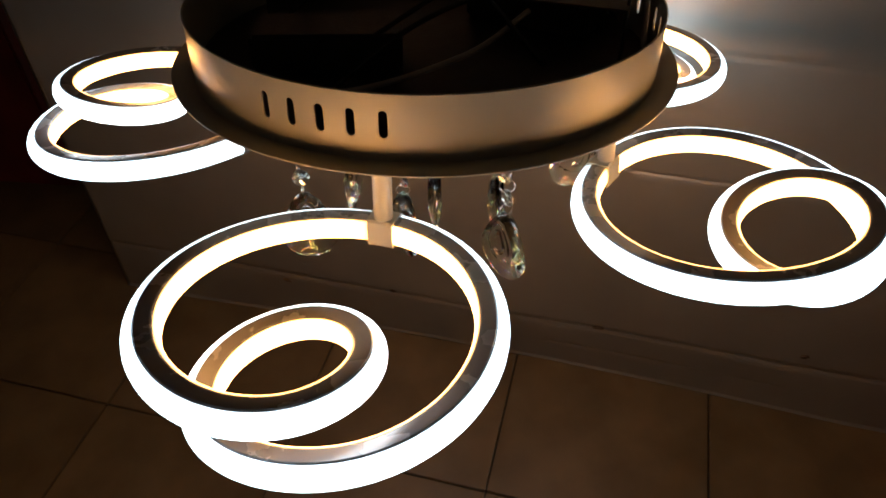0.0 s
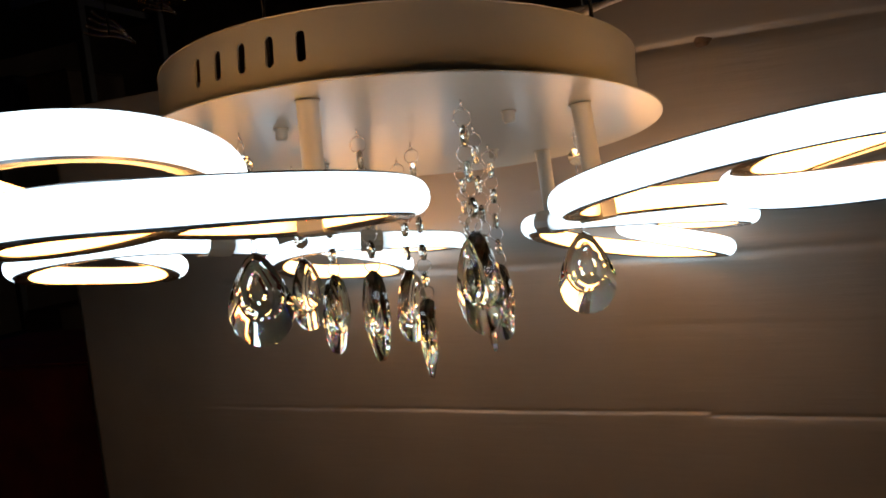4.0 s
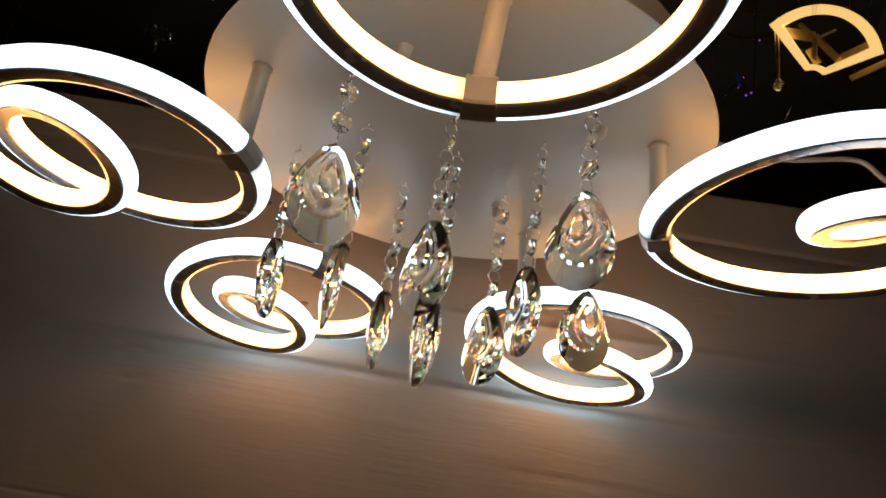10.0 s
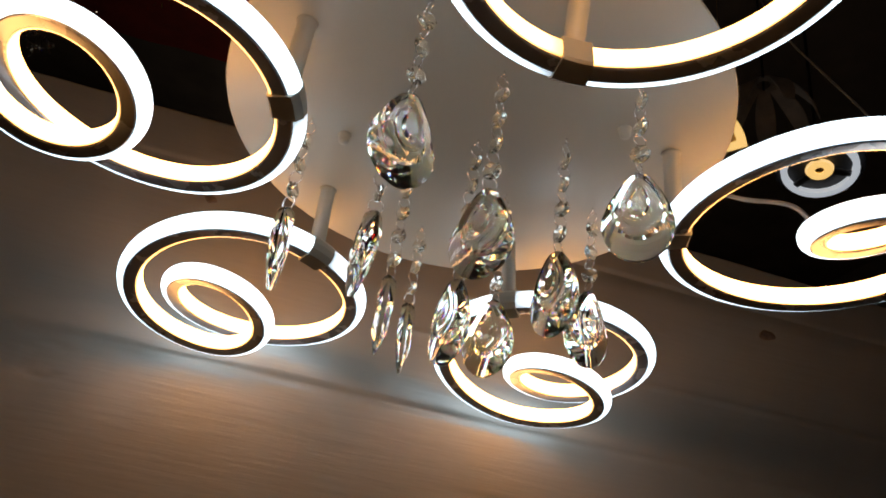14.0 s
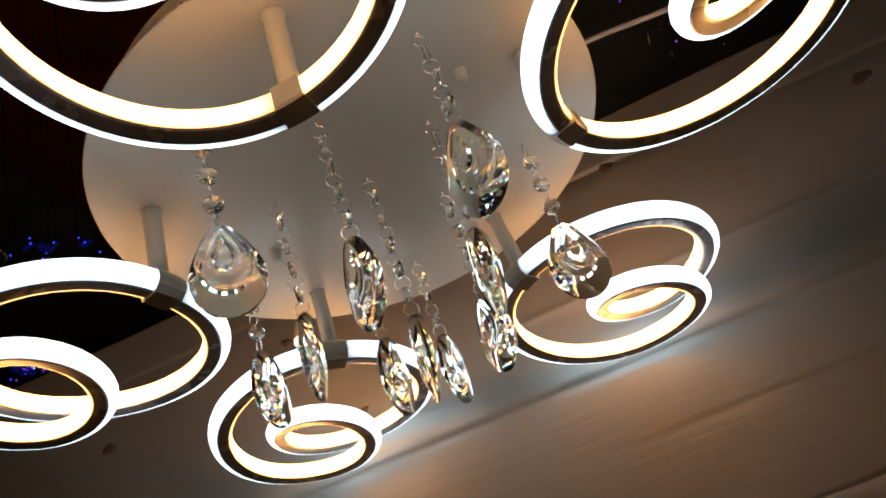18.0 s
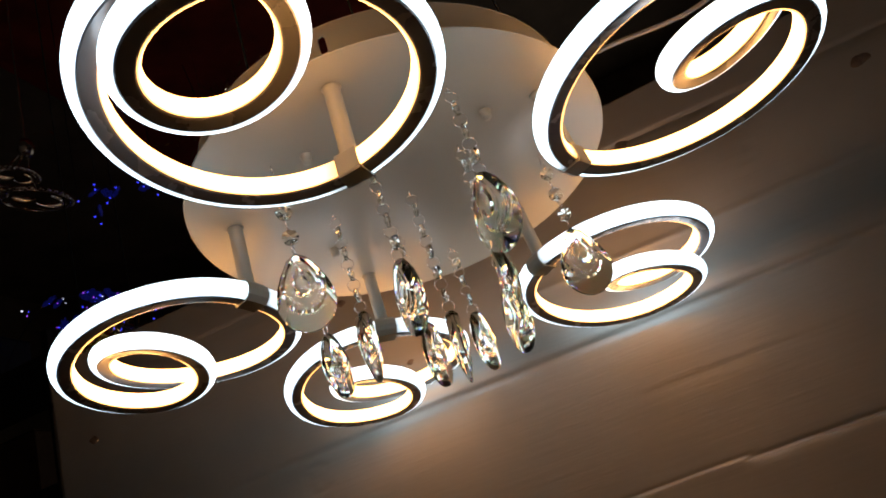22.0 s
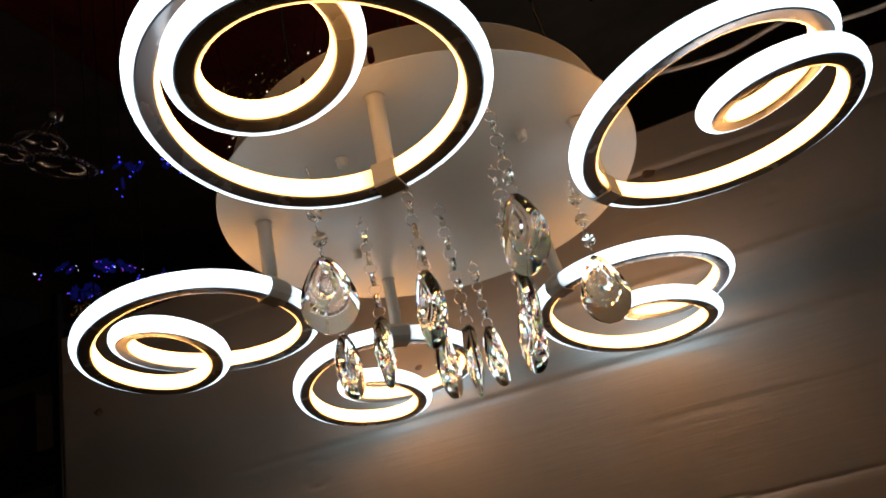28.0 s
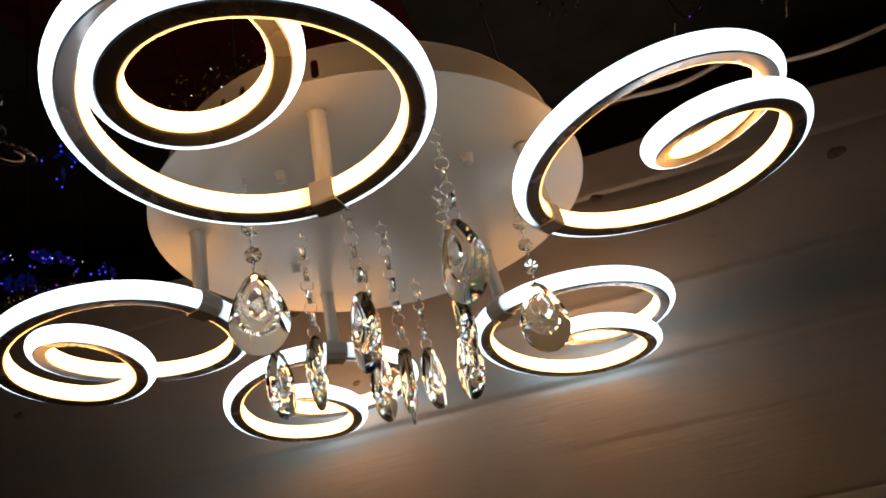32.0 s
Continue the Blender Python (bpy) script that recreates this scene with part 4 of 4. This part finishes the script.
carton(pose(-1.32, 0.72, 0.0, 0, 0, 8), (0.55, 0.42, 0.46), BOX_RED, "dark red cardboard box on floor")
carton(pose(0.815, 0.19, 0.0, 0, 0, -4), (0.28, 0.20, 0.16), BOX_RED, "small red cardboard box on floor beside the carton sheet")
def curl_pendant(at, size):
    """A small unlit pendant: four bowed steel tubes, one above the other, on a thin stem from the ceiling."""
    ob = hung("curl_pendant", at, "small unlit pendant of four bowed steel tubes", "pendant lamp", "curl pendants in the shop")
    top = ROOM["z"] - at.translation.z
    part("stem", lathe(bmesh.new(), [(0, -0.045 * size), (0.0022, -0.045 * size), (0.0022, top - 0.02), (0.03, top - 0.016), (0.03, top), (0, top)], 12), BLACK, ob, "", True)
    for k in range(4):
        half, drop = 0.085 - 0.012 * k, 0.020 + 0.006 * k
        pts = [Vector((half * u, 0.006 * k - 0.03 * u * u, -0.040 + 0.022 * k - drop * u * abs(u) + 0.012 * (1 - u * u))) * size for u in [i / 8 - 1 for i in range(17)]]
        part("tube", tube(bmesh.new(), pts, 0.0062 * size, 8), SATIN, ob, "bowed steel tube", True)


def tint_sheet():
    """A dark red sheet, stretched loosely, added under the ceiling to tint it."""
    nx, ny = 40, 40
    x0, x1, y0, y1 = -1.75, -0.25, 0.7, 2.6
    verts, faces = [], []
    for lay in (0.0, 0.004):
        for i in range(nx + 1):
            for k in range(ny + 1):
                x, y = x0 + (x1 - x0) * i / nx, y0 + (y1 - y0) * k / ny
                sag = 0.05 * math.sin(math.pi * i / nx) * math.sin(math.pi * k / ny) + 0.012 * math.sin(9 * x + 2 * y)
                verts.append((x, y, ROOM["z"] - 0.02 + lay - max(0.0, sag)))
    off = (nx + 1) * (ny + 1)
    for i in range(nx):
        for k in range(ny):
            a = i * (ny + 1) + k
            faces.append((a, a + 1, a + ny + 2, a + ny + 1))
            faces.append((off + a, off + a + ny + 1, off + a + ny + 2, off + a + 1))
    me = bpy.data.meshes.new("ceiling_cloth")
    me.from_pydata(verts, [], faces)
    me.materials.append(RED_TINT)
    ob = tagged(new("ceiling_cloth", me), "dark red sheet added under the shop ceiling to tint it", "cloth")
    for px, py in ((x0, y0), (x1, y0), (x0, y1), (x1, y1)):
        part("pin", lathe(bmesh.new(), [(0, -0.03), (0.008, -0.028), (0.008, 0.0), (0, 0.0)], 10), CHROME, ob, at=pose(px, py, ROOM["z"]))


curl_pendant(pose(-1.247, 0.964, 1.240, 0, 0, 42), 0.70)
curl_pendant(pose(-1.178, 1.093, 1.308, 0, 0, 42), 0.42)
tint_sheet()
hanging_string(((-1.147, 0.906, 1.662), (-1.097, 0.919, 1.698), (-1.101, 0.925, 1.686), (-1.059, 0.959, 1.685), (-1.083, 0.958, 1.662), (-1.095, 0.958, 1.650), (-1.115, 0.947, 1.643), (-1.135, 0.948, 1.620), (-1.132, 0.965, 1.601)), "string of small blue lights hanging from ceiling")
hanging_string(((-1.008, 0.992, 1.690), (-1.001, 1.006, 1.678), (-0.982, 1.038, 1.653)), "short string of small blue lights hanging from ceiling")
CLUMPS = ((-1.88, 1.52, 1.796), (-1.78, 1.61, 1.797), (-1.72, 1.66, 1.788), (-1.61, 1.77, 1.742), (-1.88, 1.57, 1.703), (-1.84, 1.61, 1.715), (-1.83, 1.69, 1.84))
string_lights([(-2.2, 1.52, 1.52), (-2.02, 1.50, 1.70), *CLUMPS[:4], (-1.56, 1.72, 1.6), (-1.7, 1.62, 1.66), *CLUMPS[4:]], 58, [BLUE_GLOW, BLUE_GLOW, BLUE_GLOW, BLUE_GLOW, VIOLET_GLOW, VIOLET_GLOW, PALE_GLOW], "string of blue and violet lights over shelf", 5, 0.026, 0.0036)
string_lights([(-2.56, 1.335, 0.628), (-2.45, 1.335, 0.76), (-2.36, 1.335, 0.628)], 18, [BLUE_GLOW], "string of small blue lights on shelf", 6, 0.03, 0.007)
# the yellow dots are glints of the tinsel, put in as tiny glowing bulbs
for count, size, mat, label, seed in ((26, 0.0030, SPARK_GLOW, "string of tiny warm white lights hanging from ceiling", 9), (36, 0.0017, YELLOW_GLOW, "string of tiny glowing dots added as the tinsel's gold glints", 10)):
    string_lights([(-1.22, 1.72, ROOM["z"]), (-1.13, 1.70, 2.27), (-1.02, 1.66, 2.22), (-0.92, 1.63, 2.29), (-0.80, 1.61, 2.33), (-0.70, 1.58, 2.38), (-0.62, 1.56, ROOM["z"])], count, [mat], label, seed, 0.055, size)
tinsel((-0.99, 1.64, 2.30), (0.13, 0.05, 0.055), 520, DULL_TINSEL, "gold tinsel wound round tiny lights", 40)
tinsel((-1.81, 1.655, 1.645), (0.075, 0.05, 0.030), 620, TINSEL, "gold tinsel garland draped over string lights", 1)
tinsel((-1.74, 1.72, 1.57), (0.05, 0.04, 0.02), 120, TINSEL, "gold tinsel lying on shelf top", 2)
string_lights([(-1.90, 1.60, 1.60), (-1.85, 1.64, 1.66), (-1.79, 1.66, 1.64), (-1.75, 1.70, 1.67), (-1.67, 1.76, 1.60)], 60, [YELLOW_GLOW], "string of small yellow lights in gold tinsel", 12, 0.035, 0.0026)


def foil_flower(at, turn, size=1.0):
    """A small blue plastic flower round a bulb of the string, glowing to imitate its light."""
    bm = bmesh.new()
    for k in range(6):
        a = radians(60 * k)
        for s in (0.55, 1.0):
            bmesh.ops.create_cone(bm, cap_ends=True, segments=7, radius1=0.010 * s, radius2=0.003, depth=0.004, matrix=pose(0.015 * s * math.cos(a + s), 0.015 * s * math.sin(a + s), 0.003 * s, 20 * math.sin(a), -20 * math.cos(a), 0))
    ob = mesh_object("light_flower", bm, BLUE_PETAL_GLOW)
    ob.matrix_basis = Matrix.Translation(at) @ turn @ Matrix.Diagonal((size, size, size, 1))
    tagged(ob, "blue plastic flower on string lights, bulb light added as glow", "decoration", "blue flowers on the string")


for k, c in enumerate(CLUMPS):
    foil_flower(c, pose(0, 0, 0, 50 + 9 * k, 13 * k, 40 * k), 1.35)
    foil_flower((c[0] + 0.022, c[1] + 0.018, c[2] - 0.015), pose(0, 0, 0, 60 + 7 * k, 17 * k, 30 * k), 1.0)
# the last one is added for a patch of violet glow near the pendants
for k, c in enumerate(((-1.108, 0.928, 1.679), (-1.083, 0.951, 1.673), (-1.119, 0.952, 1.634), (-1.064, 0.963, 1.677), (-1.0, 1.009, 1.679), (0.70, 1.165, 1.705))):
    foil_flower(c, pose(0, 0, 0, 55 + 20 * k, 15 * k, 60 * k), 0.8)


def bead_pendant():
    """A made-up unlit pendant for faint glints: a brass ring with short strings of cut beads."""
    x, y, z = 0.37, 1.60, 2.26
    ob = hung("bead_pendant", pose(x, y, z), "made-up dark brass pendant with cut-glass beads, added for faint glints", "pendant lamp")
    part("ring", lathe(bmesh.new(), [(0.070, 0), (0.076, 0), (0.076, 0.010), (0.070, 0.010)], 32, True), DARK_BRASS, ob, "dark brass ring")
    part("cross_bar", box(bmesh.new(), (0.142, 0.006, 0.004), (0, 0, 0.005)), DARK_BRASS, ob)
    ceiling_rod(ob, ROOM["z"] - z, DARK_BRASS)
    bead = None
    for k in range(9):
        a = 2 * math.pi * k / 9
        px, py = 0.073 * math.cos(a), 0.073 * math.sin(a)
        part("wire", tube(bmesh.new(), [(px, py, 0.002), (px, py, -0.13)], 0.0006, 5), WIRE, ob)
        for i in range(3):
            at = pose(px, py, -0.045 - 0.04 * i, 0, 0, 37 * k + 50 * i)
            if bead is None:
                bead = part("bead", cut_bead(0.010), GLASS, ob, "cut glass bead", at=at)
            else:
                part_again(bead, ob, at)


bead_pendant()
tinsel((-1.90, 1.10, 2.30), (0.22, 0.16, 0.03), 60, TINSEL, "sparse gold tinsel hanging in dark shop", 31)


def rod_pendant():
    """An unlit pendant: a hoop with glass and steel rods on wires."""
    x, y, z = 0.70, 1.08, 1.85
    ob = hung("rod_pendant", pose(x, y, z), "unlit brass pendant lamp with hanging glass rods", "pendant lamp")
    part("hoop", lathe(bmesh.new(), [(0.108, 0), (0.112, 0), (0.112, 0.012), (0.108, 0.012)], 40, True), BRASS, ob, "brass hoop")
    part("cross_bar", box(bmesh.new(), (0.216, 0.006, 0.004), (0, 0, 0.006)), BRASS, ob)
    ceiling_rod(ob, ROOM["z"] - z, BRASS)
    for px, py, pz, mat in ((0.80, 1.01, 1.468, CHROME), (0.778, 1.05, 1.55, CHROME), (0.575, 1.11, 1.575, CHROME), (0.62, 1.18, 1.53, GLASS), (0.74, 1.16, 1.50, GLASS)):
        h = Vector((px - x, py - y, 0))
        e = h.normalized() * 0.11
        part("wire", tube(bmesh.new(), [(e.x, e.y, 0.004), (h.x, h.y, pz - z + 0.018)], 0.0007, 5), WIRE, ob)
        rod = part("rod", lathe(bmesh.new(), [(0, -0.022), (0.0032, -0.020), (0.0036, 0.016), (0.0018, 0.020), (0, 0.020)], 10), mat, ob, "", True, at=pose(h.x, h.y, pz - z, 8, 14, 0))


rod_pendant()
string_lights([(0.78, 1.30, ROOM["z"]), (0.74, 1.16, 1.74), (0.70, 1.16, 1.69), (0.62, 1.24, 1.75), (0.55, 1.30, ROOM["z"])], 9, [VIOLET_GLOW], "string of violet lights hanging behind lamps", 14, 0.015, 0.0022)


# ---- floor tiles, laid last ----
def tiles():
    """Square tiles with narrow joints, where the lamp's light reaches."""
    size, joint = 0.3345, 0.003
    bm = bmesh.new()
    box(bm, (size - joint, size - joint, 0.008), (0, 0, -0.004), bevel=0.0012)
    me = bpy.data.meshes.new("tile")
    bm.to_mesh(me)
    bm.free()
    me.materials.append(TILE)
    rng = random.Random(21)
    for i in range(-10, 10):
        for k in range(-4, 10):
            ob = new("tile", me)
            ob.parent = floor
            ob.matrix_basis = pose(0.0585 + size * (i + 0.5), 0.041 + size * (k + 0.5), rng.uniform(-0.0004, 0.0), 0, 0, 90 * rng.randrange(4))


tiles()
